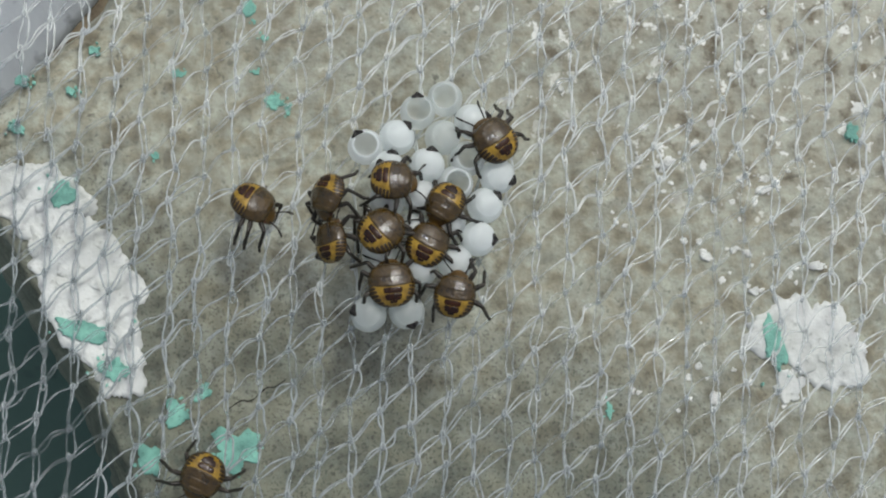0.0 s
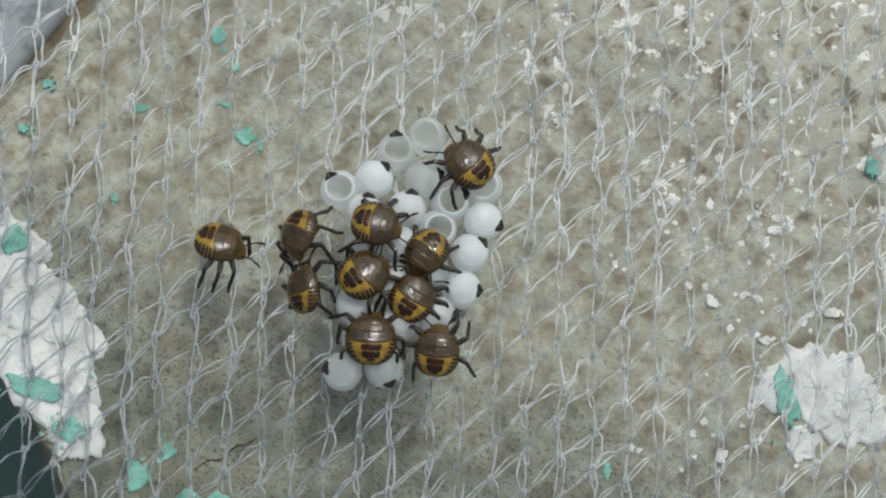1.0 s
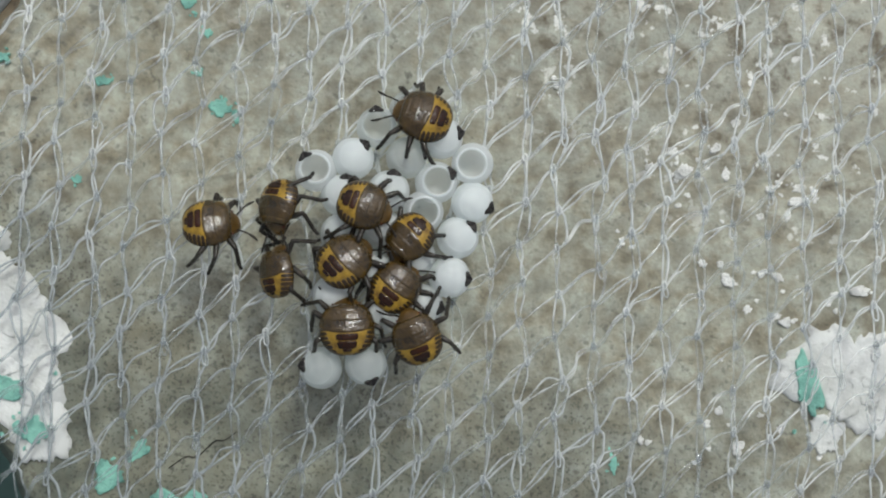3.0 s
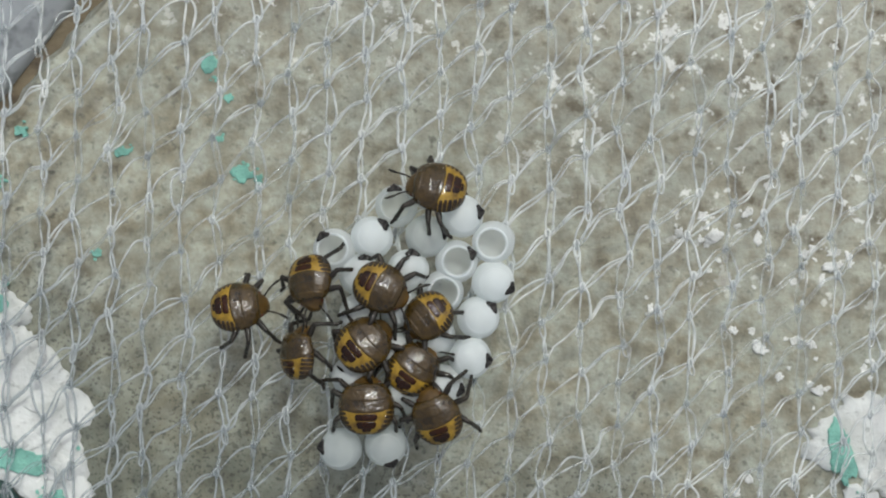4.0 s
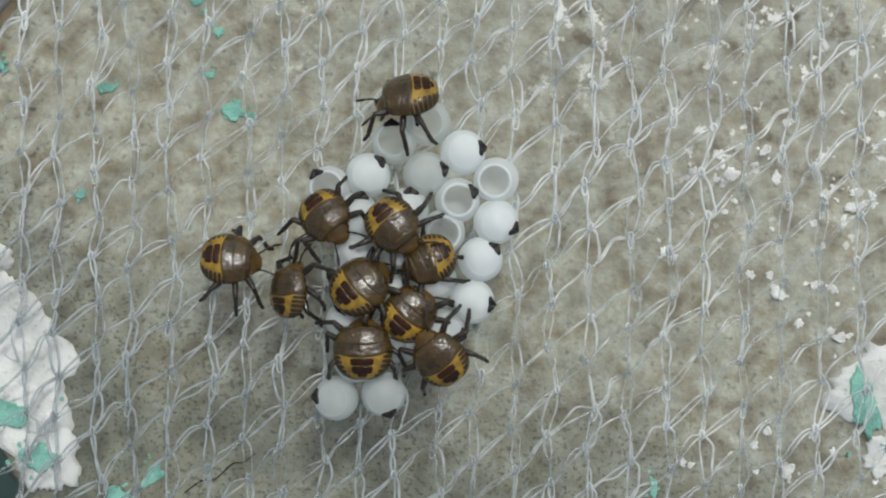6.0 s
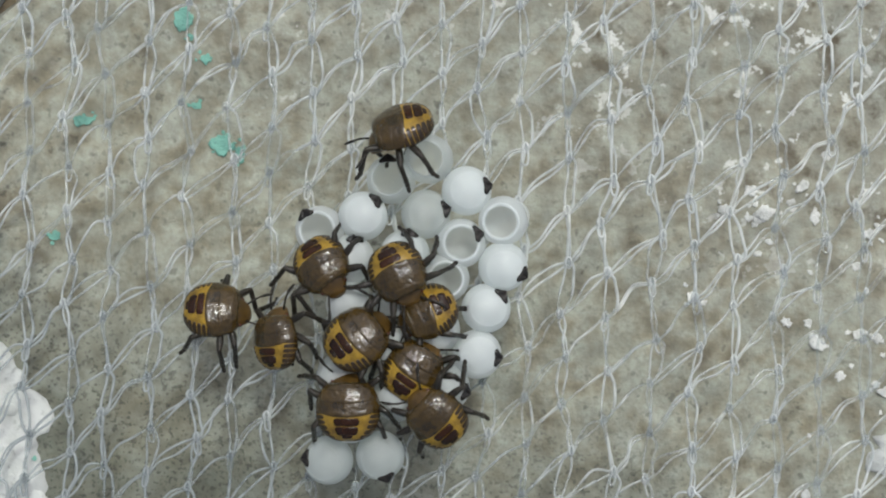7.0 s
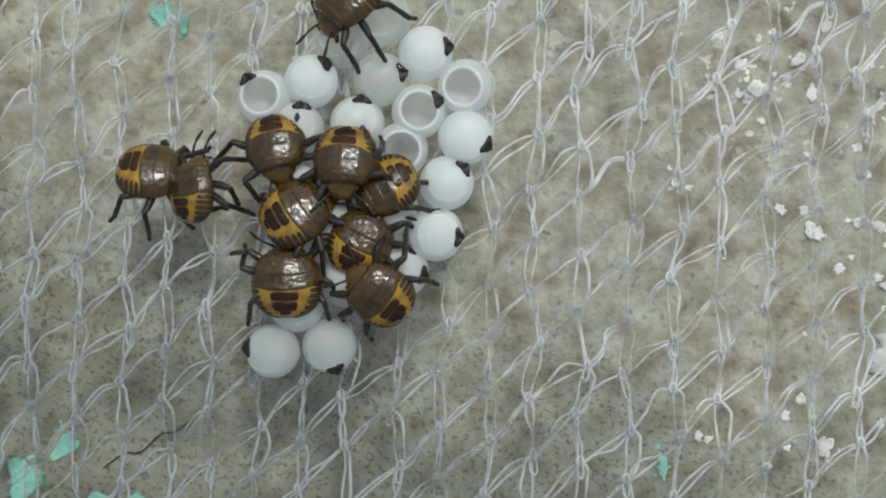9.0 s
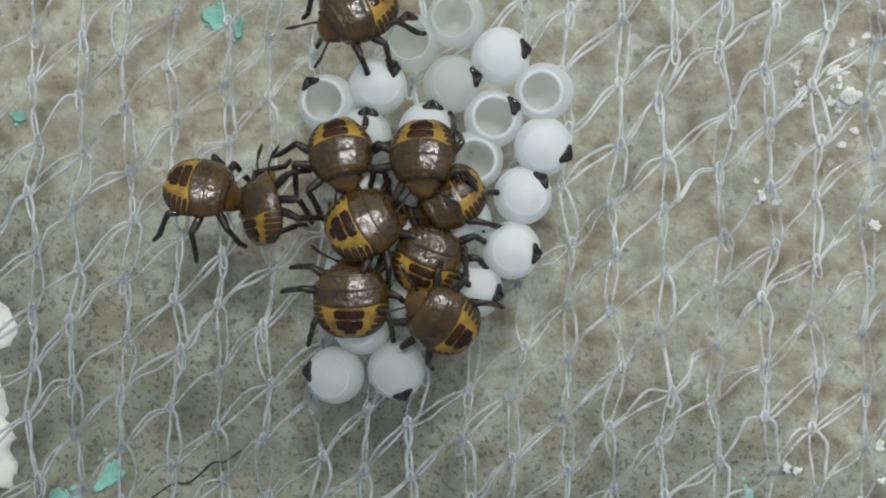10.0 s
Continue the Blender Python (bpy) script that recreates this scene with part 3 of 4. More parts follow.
def build_egg(x, y, closed, burster, tilt, seed, dull=False):
    rng = random.Random(seed)
    egg = tagged(empty("stink_bug_egg"), "round white closed insect egg shell on the net" if closed else "hatched open translucent white insect egg shell on the net", "egg", "egg mass")
    lean, way = (tilt, burster if burster is not None else rng.uniform(0, 360))
    egg.matrix_basis = pose(x * MM, y * MM, EGG_Z * MM) @ Matrix.Rotation(radians(way), 4, "Z") @ Matrix.Rotation(radians(lean), 4, "Y")
    for src, use in ((shell_mesh, closed), (hatched_mesh, not closed), (rim_mesh, not closed), (lid_mesh, closed), (burster_mesh, burster is not None)):
        if not use:
            continue
        ob = new(src.name.split(".")[0], src.data)
        ob.parent = egg
        if dull and src is not burster_mesh:
            ob.material_slots[0].link = "OBJECT"
            ob.material_slots[0].material = DULL
        if src is lid_mesh:
            ob.matrix_basis = Matrix.Rotation(radians(rng.uniform(-3, 3)), 4, "X")
            tagged(ob, "thin white egg lid")
        if src is burster_mesh:
            at = radians(53)
            ob.matrix_basis = pose(EGG_R * 1.0 * math.sin(at) * MM, 0, EGG_R * 1.0 * math.cos(at) * MM) @ Matrix.Rotation(at, 4, "Y") @ Matrix.Rotation(radians(-90 + rng.uniform(-25, 25)), 4, "Z") @ pose(0, -0.17 * MM, 0.0)
            tagged(ob, "black three-cornered hatching plate")
    return egg


OPEN_EGGS = [(2.12, 2.25, None), (-0.37, 4.3, None), (-1.64, 3.62, 95), (-4.04, 1.91, 127), (0.7, 1.49, 28), (0.17, 0.32, None)]
CLOSED_EGGS = [(0.9, 3.25, 13), (-0.47, 2.46, 15), (-2.59, 2.39, 46), (-1.17, 1.12, 77), (2.12, 0.71, -22), (-3.02, 0.94, 76), (1.56, -0.68, 40), (1.25, -2.23, -6), (0.19, -3.35, -11), (-3.75, -5.85, 173), (-2.0, -5.67, -69)]
HIDDEN_EGGS = [(-1.46, -0.37), (-0.14, -1.43), (-3.01, -0.59), (-1.73, -1.97), (-3.30, -3.0), (-1.41, -3.68), (-3.01, -4.43)]
for i, (x, y, b) in enumerate(OPEN_EGGS):
    build_egg(x, y, False, b, 6, 10 + i, i in (1, 2))
for i, (x, y, b) in enumerate(CLOSED_EGGS):
    build_egg(x, y, True, b, 10, 50 + i, y < -5 or i == 1)
for i, (x, y) in enumerate(HIDDEN_EGGS):
    build_egg(x, y, True, None, 8, 90 + i)
for ob in (shell_mesh, hatched_mesh, rim_mesh, lid_mesh, burster_mesh):
    bpy.data.objects.remove(ob)


# ---- the nymphs ----
BODY_X, BODY_L, BODY_W, BODY_Z, BODY_UP, BODY_DOWN = -0.20, 0.94, 0.97, 0.56, 0.60, 0.34


def body_point(u, a, off=0.0):
    """A point of the body: u from the tail (0) to the neck (1), a round it in degrees (0: its left, 90: its back)."""
    th = math.pi * u
    x = BODY_X - (BODY_L + off) * math.cos(th)
    f = max(0.0, (u - 0.5) / 0.5)
    r = math.sin(th) ** 0.80 if 0 < u < 0.5 else (1 - 0.13 * f - 0.37 * f**2.6 if u >= 0.5 else 0.0)
    front = smoothstep(0.55, 1.0, u)
    w = (BODY_W * (1 - 0.10 * front) + off) * r
    up = (BODY_UP * (1 - 0.08 * front) + off) * r
    c, s = math.cos(radians(a)), math.sin(radians(a))
    edge = abs(c) ** 0.92 * (1 if c >= 0 else -1)
    return (x, w * edge, BODY_Z + 0.06 * math.cos(th) * -1 * 0.5 + (up if s >= 0 else BODY_DOWN * r) * s)


def shell_patch(u0, u1, a0, a1, off, nu=7, na=11, wave=0.0, lumps=0.0, soft_a=0.0, ridges=()):
    """A plate that lies on the body, with a rim that goes down into it; ridges are (place along it, height)."""
    g = Mesh()
    rows = []
    for i in range(-1, nu + 2):
        s = min(max(i / nu, 0), 1)
        row = []
        for j in range(-1, na + 2):
            q = min(max(j / na, 0), 1)
            # rounded ends: the plate narrows towards its front and rear
            narrow = 1 - abs(soft_a) * (1 - math.sqrt(max(0.0, 1 - abs(2 * s - 1) ** 4.5)))
            q = 0.5 + (q - 0.5) * narrow if soft_a > 0 else (q * narrow if soft_a < 0 else q)
            rim = i in (-1, nu + 1) or j in (-1, na + 1)
            a = a0 + (a1 - a0) * q
            u = u0 + (u1 - u0) * s + wave * (1 - s) * math.sin(q * math.pi) ** 1.6
            bump_up = lumps * (noise.noise((u * 9, a * 0.06, 2.0)) + 0.6 * noise.noise((u * 23, a * 0.15, 6.0)))
            # cross ridges, and a fine keel along the middle of the back
            for place, high in ridges:
                bump_up += high * math.exp(-(((s - place) / 0.07) ** 2)) * (0.35 + 0.65 * math.sin(q * math.pi) ** 2)
            if ridges:
                bump_up += 0.014 * math.exp(-(((a - 90) / 4.0) ** 2))
            row.append(body_point(u, a, -0.02 if rim else off + bump_up))
        rows.append(row)
    g.grid(rows)
    return g


def ellipsoid(c, r, nu=12, nv=16):
    g = Mesh()
    g.grid([[(c[0] + r[0] * math.cos(a), c[1] + r[1] * math.sin(a) * math.cos(b), c[2] + r[2] * math.sin(a) * math.sin(b)) for b in (2 * math.pi * k / nv for k in range(nv))] for a in (math.pi * (0.02 + 0.96 * i / nu) for i in range(nu + 1))], close_v=True)
    n = len(g.v)
    g.f.append(tuple(range(nv - 1, -1, -1)))
    g.f.append(tuple(range(n - nv, n)))
    return g


def head_mesh():
    """A blunt three-cornered head that droops before the thorax, with a low ridge on its brow."""
    g = Mesh()
    rows = []
    for x, w, h, z in ((0.46, 0.50, 0.27, 0.52), (0.62, 0.53, 0.30, 0.51), (0.76, 0.51, 0.29, 0.47), (0.88, 0.46, 0.255, 0.42), (0.98, 0.39, 0.21, 0.36), (1.06, 0.32, 0.16, 0.30), (1.11, 0.25, 0.11, 0.25), (1.125, 0.15, 0.06, 0.21)):
        row = []
        for k in range(24):
            a = 2 * math.pi * k / 24
            c, q = math.cos(a), math.sin(a)
            brow = 0.022 * math.exp(-(((a - math.pi / 2) / 0.30) ** 2)) - 0.016 * math.exp(-(((abs(a - math.pi / 2) - 0.55) / 0.2) ** 2))
            row.append((x - 0.03 * abs(c) ** 3, w * math.copysign(abs(c) ** 0.80, c), z + h * math.copysign(abs(q) ** 0.85, q) + brow))
        rows.append(row)
    g.grid(rows, close_v=True)
    g.f.append(tuple(range(23, -1, -1)))
    g.f.append(tuple(range(7 * 24, 8 * 24)))
    return g


def build_parts():
    """Meshes that all nymphs share."""
    M = {}
    body = Mesh()
    body.grid([[body_point(u, 360 * k / 36) for k in range(36)] for u in (0.004 + 0.992 * i / 28 for i in range(29))], close_v=True)
    body.f.append(tuple(range(35, -1, -1)))
    body.f.append(tuple(range(28 * 36, 29 * 36)))
    M["abdomen"] = body.make("abdomen", YELLOW)
    # the hind edge of each plate of the thorax reaches back to a blunt point in the middle
    M["pronotum"] = shell_patch(0.815, 0.998, -14, 194, 0.050, 20, 60, -0.045, 0.018, 0.0, ((0.12, 0.008), (0.55, 0.007), (0.9, 0.010))).make("pronotum", BROWN)
    M["mesonotum"] = shell_patch(0.690, 0.835, -12, 192, 0.042, 18, 60, -0.085, 0.016, 0.0, ((0.12, 0.007), (0.92, 0.008))).make("mesonotum", BROWN)
    M["metanotum"] = shell_patch(0.560, 0.715, -10, 190, 0.034, 18, 60, -0.098, 0.014, 0.0, ((0.12, 0.006), (0.9, 0.006))).make("metanotum", BROWN)
    # dark plates down the middle of the abdomen, thin yellow lines between them
    for key, u0, u1, half, off in (("fore", 0.360, 0.446, 22, 0.024), ("rear", 0.234, 0.346, 22, 0.028), ("tail", 0.166, 0.220, 13, 0.014)):
        M["plate_" + key] = shell_patch(u0, u1, 90 - half, 90 + half, off, 8, 10, 0.0, 0.010, 0.22).make("dorsal_plate", PLATE)
    M["rim_l"] = shell_patch(0.03, 0.56, -28, -6, 0.009, 12, 5, 0.0, 0.004).make("margin_rim", BROWN)
    M["rim_r"] = shell_patch(0.03, 0.56, 208, 186, 0.009, 12, 5, 0.0, 0.004).make("margin_rim", BROWN)
    for i, (u0, u1) in enumerate([(0.060, 0.142), (0.152, 0.225), (0.235, 0.303), (0.312, 0.371), (0.380, 0.428), (0.438, 0.484), (0.494, 0.542)]):
        top = (56, 51, 49, 48, 47, 45, 40)[i]
        M["margin_l%d" % i] = shell_patch(u0, u1, -14, top, 0.014, 8, 12, 0.0, 0.006, -0.22).make("margin_plate", MARGIN)
        M["margin_r%d" % i] = shell_patch(u0, u1, 194, 180 - top, 0.014, 8, 12, 0.0, 0.006, -0.22).make("margin_plate", MARGIN)
    M["head"] = head_mesh().make("head", HEAD)
    M["eye_l"] = ellipsoid((0.80, 0.475, 0.48), (0.085, 0.062, 0.08), 8, 10).make("eye", EYE)
    M["eye_r"] = ellipsoid((0.80, -0.475, 0.48), (0.085, 0.062, 0.08), 8, 10).make("eye", EYE)
    g = Mesh()
    g.tube(spline([(0, 0, 0), (0.10, 0.02, 0.03), (0.20, 0.03, 0.05)], 4), 0.038, 8)
    g.tube(spline([(0.20, 0.03, 0.05), (0.38, 0.06, 0.07), (0.52, 0.08, 0.05)], 4), [0.030, 0.034, 0.036, 0.038, 0.040, 0.040, 0.038, 0.036, 0.032], 8)
    M["antenna"] = g.make("antenna", LEG)
    g = Mesh()
    g.tube(spline([(0.52, 0.08, 0.05), (0.74, 0.09, -0.01), (0.98, 0.06, -0.10)], 4), [0.030, 0.038, 0.046, 0.052, 0.055, 0.055, 0.050, 0.042, 0.024], 8)
    M["antenna_tip"] = g.make("antenna_tip", LEG)
    g = Mesh()
    g.tube([(-0.058, 0, 0), (0.070, 0, 0.02), (0.209, 0.01, 0.06), (0.394, 0.015, 0.10), (0.580, 0.01, 0.14), (0.696, 0, 0.165), (0.754, 0, 0.165), (0.789, 0, 0.15)], [0.058, 0.096, 0.122, 0.130, 0.118, 0.096, 0.100, 0.055], 9)
    M["femur"] = g.make("leg", LEG)
    g = Mesh()
    g.tube([(0.735, 0, 0.17), (0.790, 0, 0.11), (0.868, 0.005, 0.00), (0.989, 0.01, -0.165), (1.110, 0.01, -0.345), (1.180, 0.0, -0.44), (1.206, 0, -0.475)], [0.062, 0.094, 0.089, 0.082, 0.090, 0.098, 0.055], 9)
    M["tibia"] = g.make("tibia", LEG)
    g = Mesh()
    g.tube([(1.180, 0, -0.465), (1.232, 0.01, -0.525), (1.293, 0.015, -0.567), (1.320, 0.02, -0.573), (1.400, 0.03, -0.603), (1.470, 0.045, -0.615), (1.510, 0.055, -0.62)], [0.050, 0.092, 0.086, 0.062, 0.080, 0.064, 0.024], 9)
    M["tarsus"] = g.make("tarsus", LEG)
    return M


PARTS = build_parts()
HIPS = [(0.46, 0.46, 42), (0.17, 0.62, 85), (-0.12, 0.62, 130)]


PART_LABELS = {
    "head": "amber-brown blunt drooping head", "eye": "small dark red eye", "dorsal_plate": "glossy dark maroon plate",
    "margin_plate": "smoky dark brown margin plate", "abdomen": "glossy ochre-yellow abdomen", "pronotum": "glossy olive-brown front plate of the thorax",
}


def build_nymph(label, size, broad):
    """Returns the nymph, its six legs (its left side first, front to rear) with their lower pieces, and its antennae."""
    bug = tagged(empty("stink_bug_nymph"), label, "insect", "stink bug nymphs")
    for key, src in PARTS.items():
        if key in ("antenna", "antenna_tip", "femur", "tibia", "tarsus"):
            continue
        ob = tagged(new(src.name.split(".")[0], src.data), PART_LABELS.get(src.name.split(".")[0], ""))
        ob.parent = bug
        ob.matrix_basis = Matrix.Diagonal((size, size * broad, size, 1))
    legs, feelers = [], []
    for side in (1, -1):
        for i in range(3):
            leg = new("leg", PARTS["femur"].data)
            leg.parent = bug
            lower = [new(key, PARTS[key].data) for key in ("tibia", "tarsus")]
            for ob in lower:
                ob.parent = leg
            legs.append((leg, lower))
        ant = new("antenna", PARTS["antenna"].data)
        ant.parent = bug
        tip = new("antenna_tip", PARTS["antenna_tip"].data)
        tip.parent = ant
        feelers.append(ant)
    return bug, legs, feelers


# each nymph: label, height of its stand, rows of seconds, x, y (mm) of its middle, heading, pitch and roll (degrees)
NYMPHS = {
    1: ("olive-brown and yellow bug nymph walking on the net", 0.12, [
        (0, -9.23, -0.77, -32, 0, -30), (0.5, -9.33, -0.59, -23, 0, -33), (1, -9.22, -0.46, -13, 0, -36), (1.5, -8.98, -0.56, -7, 0, -31), (2, -8.57, -0.44, -2, 0, -26),
        (3.5, -8.19, -0.21, 7, 0, -22), (4, -7.94, -0.37, 9, 0, -21), (4.5, -8.13, -0.47, 10, 0, -20), (5, -8.14, -0.65, 4, 0, -21), (5.5, -8.01, -0.71, -3, 0, -22),
        (7, -7.78, -0.81, -2, 0, -26), (7.5, -7.83, -0.96, -5, 0, -29), (8, -7.91, -0.68, -9, 0, -33), (8.5, -8.05, -0.35, -7, 0, -36), (9, -7.72, -0.39, -5, 0, -36),
        (9.5, -7.89, -0.43, -8, 0, -36), (10, -7.85, -0.55, -10, 0, -36)]),
    2: ("brown and yellow bug nymph climbing the egg mass rim", 1.00, [
        (0, -5.71, -0.38, -105, 0, 50), (0.5, -5.71, -0.11, -105, 0, 49), (1, -5.67, 0.05, -106, 0, 47), (1.5, -5.65, 0.04, -106, 0, 46), (2, -5.57, 0.21, -106, 0, 44),
        (3.5, -5.22, 0.76, -97, -14, 40), (4, -4.91, 0.85, -86, -20, 25), (4.5, -4.76, 1.02, -68, -26, 10), (5, -4.56, 1.06, -59, -27, 5), (5.5, -4.34, 1.04, -50, -28, 0),
        (7, -3.94, 0.85, -58, -24, 0), (7.5, -3.82, 0.76, -63, -24, 0), (8, -3.72, 0.64, -71, -24, 0), (8.5, -3.59, 0.69, -75, -24, 0), (9, -3.58, 0.52, -79, -23, 0),
        (9.5, -3.56, 0.60, -78, -23, 0), (10, -3.57, 0.60, -78, -22, 0)]),
    3: ("small brown and yellow bug nymph tilted at the egg mass rim", 0.75, [
        (0, -5.50, -2.69, 95, 5, -48), (0.5, -5.37, -2.70, 95, 5, -48), (1, -5.43, -2.56, 96, 5, -48), (1.5, -5.36, -2.52, 97, 5, -47), (2, -5.40, -2.37, 97, 5, -47),
        (3.5, -5.47, -2.22, 92, 5, -47), (4, -5.37, -2.24, 89, 5, -47), (4.5, -5.41, -2.25, 86, 5, -46), (5, -5.43, -2.20, 86, 5, -46), (5.5, -5.44, -2.09, 86, 5, -46),
        (7, -5.45, -1.88, 93, 5, -32), (7.5, -5.66, -1.95, 105, 5, -27), (8, -5.30, -2.00, 100, 5, -22), (8.5, -5.46, -1.61, 95, 5, -24), (9, -6.12, -1.08, 89, 5, -40),
        (9.5, -6.01, -1.22, 93, 5, -45), (10, -5.76, -1.28, 97, 5, -50)]),
    4: ("brown and yellow bug nymph turning on white eggs", 1.55, [
        (0, -2.94, 0.22, -4, 0, -15), (0.5, -2.76, 0.22, -8, 0, -14), (1, -2.65, 0.38, -12, 0, -13), (1.5, -2.29, 0.60, -12, 0, -12), (2, -2.38, 0.77, -12, 0, -11),
        (3.5, -2.21, 0.44, -23, 0, -9), (4, -2.29, 0.57, -27, -2, -8), (4.5, -2.14, 0.48, -32, -3, -7), (5, -2.09, 0.65, -40, -4, -6), (5.5, -1.92, 0.68, -48, -6, -5),
        (7, -1.36, 0.64, -63, -10, 0), (7.5, -1.44, 0.23, -97, -13, 1), (8, -1.33, 0.13, -96, -17, 2), (8.5, -1.36, 0.13, -94, -20, 2), (9, -1.39, 0.13, -94, -21, 3),
        (9.5, -1.17, 0.28, -93, -21, 4), (10, -1.17, 0.53, -90, -22, 5)]),
    5: ("dark-spotted yellow and brown bug nymph resting on eggs", 1.40, [
        (0, -3.40, -2.17, 40, 8, -10), (0.5, -3.29, -2.06, 38, 8, -10), (1, -3.08, -1.86, 36, 8, -11), (1.5, -2.98, -1.79, 37, 8, -11), (2, -2.97, -1.75, 38, 8, -11),
        (3.5, -2.93, -1.74, 40, 8, -12), (4, -2.91, -1.75, 40, 8, -12), (4.5, -2.94, -1.76, 40, 8, -13), (5, -2.95, -1.70, 40, 8, -13), (5.5, -2.95, -1.70, 40, 8, -13),
        (7, -2.78, -1.73, 37, 8, -14), (7.5, -2.86, -1.62, 37, 8, -15), (8, -2.93, -1.67, 36, 8, -15), (8.5, -2.97, -1.67, 33, 8, -16), (9, -3.00, -1.65, 31, 8, -17),
        (9.5, -2.94, -1.58, 29, 8, -17), (10, -2.93, -1.57, 26, 8, -18)]),
    6: ("brown bug nymph with yellow tail resting on white eggs", 1.12, [
        (0, -0.32, -0.64, -120, 0, 12), (0.5, -0.31, -0.65, -123, 0, 12), (1, -0.28, -0.65, -125, 0, 12), (1.5, -0.22, -0.68, -125, 0, 12), (2, -0.18, -0.66, -125, 0, 13),
        (3.5, -0.29, -0.61, -140, 0, 13), (4, -0.28, -0.53, -142, 0, 13), (4.5, -0.34, -0.61, -145, 0, 13), (5, -0.29, -0.63, -150, 0, 14), (5.5, -0.19, -0.58, -155, 0, 14),
        (7, -0.23, -0.72, -155, 0, 14), (7.5, -0.13, -0.68, -153, 0, 14), (8, -0.02, -0.69, -152, 0, 14), (8.5, 0.05, -0.71, -150, 0, 15), (9, -0.07, -0.72, -150, 0, 15),
        (9.5, -0.16, -0.66, -150, 0, 15), (10, -0.33, -0.70, -150, 0, 15)]),
    7: ("dark brown and yellow bug nymph crowded on the eggs", 1.10, [
        (0, -1.20, -2.73, 65, 4, 0), (0.5, -1.08, -2.69, 62, 4, 0), (1, -0.94, -2.79, 59, 4, 0), (1.5, -1.04, -2.76, 58, 4, 0), (2, -0.98, -2.75, 57, 4, 0),
        (3.5, -0.93, -2.72, 52, 4, 0), (4, -0.99, -2.71, 54, 4, 0), (4.5, -0.96, -2.73, 55, 4, 0), (5, -0.98, -2.72, 53, 4, 0), (5.5, -1.15, -2.70, 50, 4, 0),
        (7, -0.89, -2.81, 55, 4, 0), (7.5, -0.85, -2.79, 59, 4, 0), (8, -1.00, -2.64, 60, 4, 0), (8.5, -0.99, -2.65, 60, 4, 0), (9, -1.02, -2.59, 63, 4, 0),
        (9.5, -1.06, -2.64, 67, 4, 0), (10, -1.09, -2.59, 70, 4, 0)]),
    8: ("brown bug nymph with yellow-banded abdomen facing the cluster", 1.25, [
        (0, -2.78, -4.62, 97, 6, 0), (0.5, -2.71, -4.58, 94, 6, 0), (1, -2.62, -4.62, 90, 6, 0), (1.5, -2.68, -4.46, 92, 5, 0), (2, -2.76, -4.33, 95, 5, 0),
        (3.5, -2.72, -4.38, 92, 5, 0), (4, -2.70, -4.19, 92, 4, 0), (4.5, -2.64, -4.18, 91, 4, 0), (5, -2.77, -3.99, 92, 4, 0), (5.5, -2.68, -4.04, 92, 4, 0),
        (7, -2.99, -4.12, 91, 3, 0), (7.5, -3.17, -3.86, 91, 3, 0), (8, -3.13, -3.90, 92, 3, 0), (8.5, -3.12, -3.86, 92, 3, 0), (9, -3.18, -3.82, 92, 2, 0),
        (9.5, -3.12, -3.72, 92, 2, 0), (10, -3.19, -3.77, 92, 2, 0)]),
    9: ("amber-brown bug nymph at the lower rim of eggs", 1.50, [
        (0, 0.07, -5.10, 80, -4, -8), (0.5, 0.05, -5.15, 83, -4, -8), (1, 0.15, -5.09, 86, -5, -8), (1.5, 0.18, -5.07, 95, -5, -9), (2, 0.05, -4.89, 105, -6, -9),
        (3.5, 0.01, -4.69, 113, -7, -9), (4, 0.05, -4.56, 112, -7, -10), (4.5, 0.10, -4.37, 113, -8, -10), (5, 0.07, -4.12, 118, -8, -10), (5.5, 0.23, -4.28, 125, -9, -10),
        (7, 0.06, -4.34, 135, -10, -11), (7.5, 0.05, -4.25, 137, -11, -11), (8, -0.22, -4.36, 138, -12, -11), (8.5, -0.23, -4.27, 140, -13, -11), (9, -0.24, -4.09, 142, -14, -12),
        (9.5, -0.40, -4.12, 144, -15, -12), (10, -0.49, -4.24, 146, -16, -12)]),
    10: ("brown and yellow bug nymph walking along white eggs", 1.30, [
        (0, 1.94, 2.16, 128, 4, 8), (0.5, 1.80, 2.67, 133, 4, 9), (1, 1.51, 2.94, 138, 3, 10), (1.5, 1.17, 3.25, 145, 3, 11), (2, 1.07, 3.41, 152, 3, 12),
        (3.5, 0.06, 4.19, 165, 2, 20), (4, 0.11, 4.33, 170, 2, 28), (4.5, -0.52, 4.84, 175, 1, 36), (5, -0.85, 4.95, 180, 1, 41), (5.5, -0.85, 5.15, 186, 1, 46),
        (7, -1.09, 5.33, 200, 0, 52), (7.5, -0.85, 5.20, 206, -3, 50), (8, -0.96, 4.99, 212, -5, 48), (8.5, -1.46, 4.87, 222, -8, 46), (9, -1.25, 4.91, 228, -9, 34),
        (9.5, -2.35, 4.75, 222, -11, 22), (10, -2.96, 4.55, 212, -12, 12)]),
    11: ("brown and yellow bug nymph on net over teal paint", 0.12, [
        (0, -11.08, -13.20, -115, 0, 0), (0.5, -10.91, -13.10, -115, 0, 0), (1, -10.90, -12.90, -115, 0, 0), (1.5, -10.77, -12.90, -115, 0, 0), (2, -10.77, -12.75, -115, 0, 0),
        (10, -12.57, -16.17, -120, 0, 0)]),
}


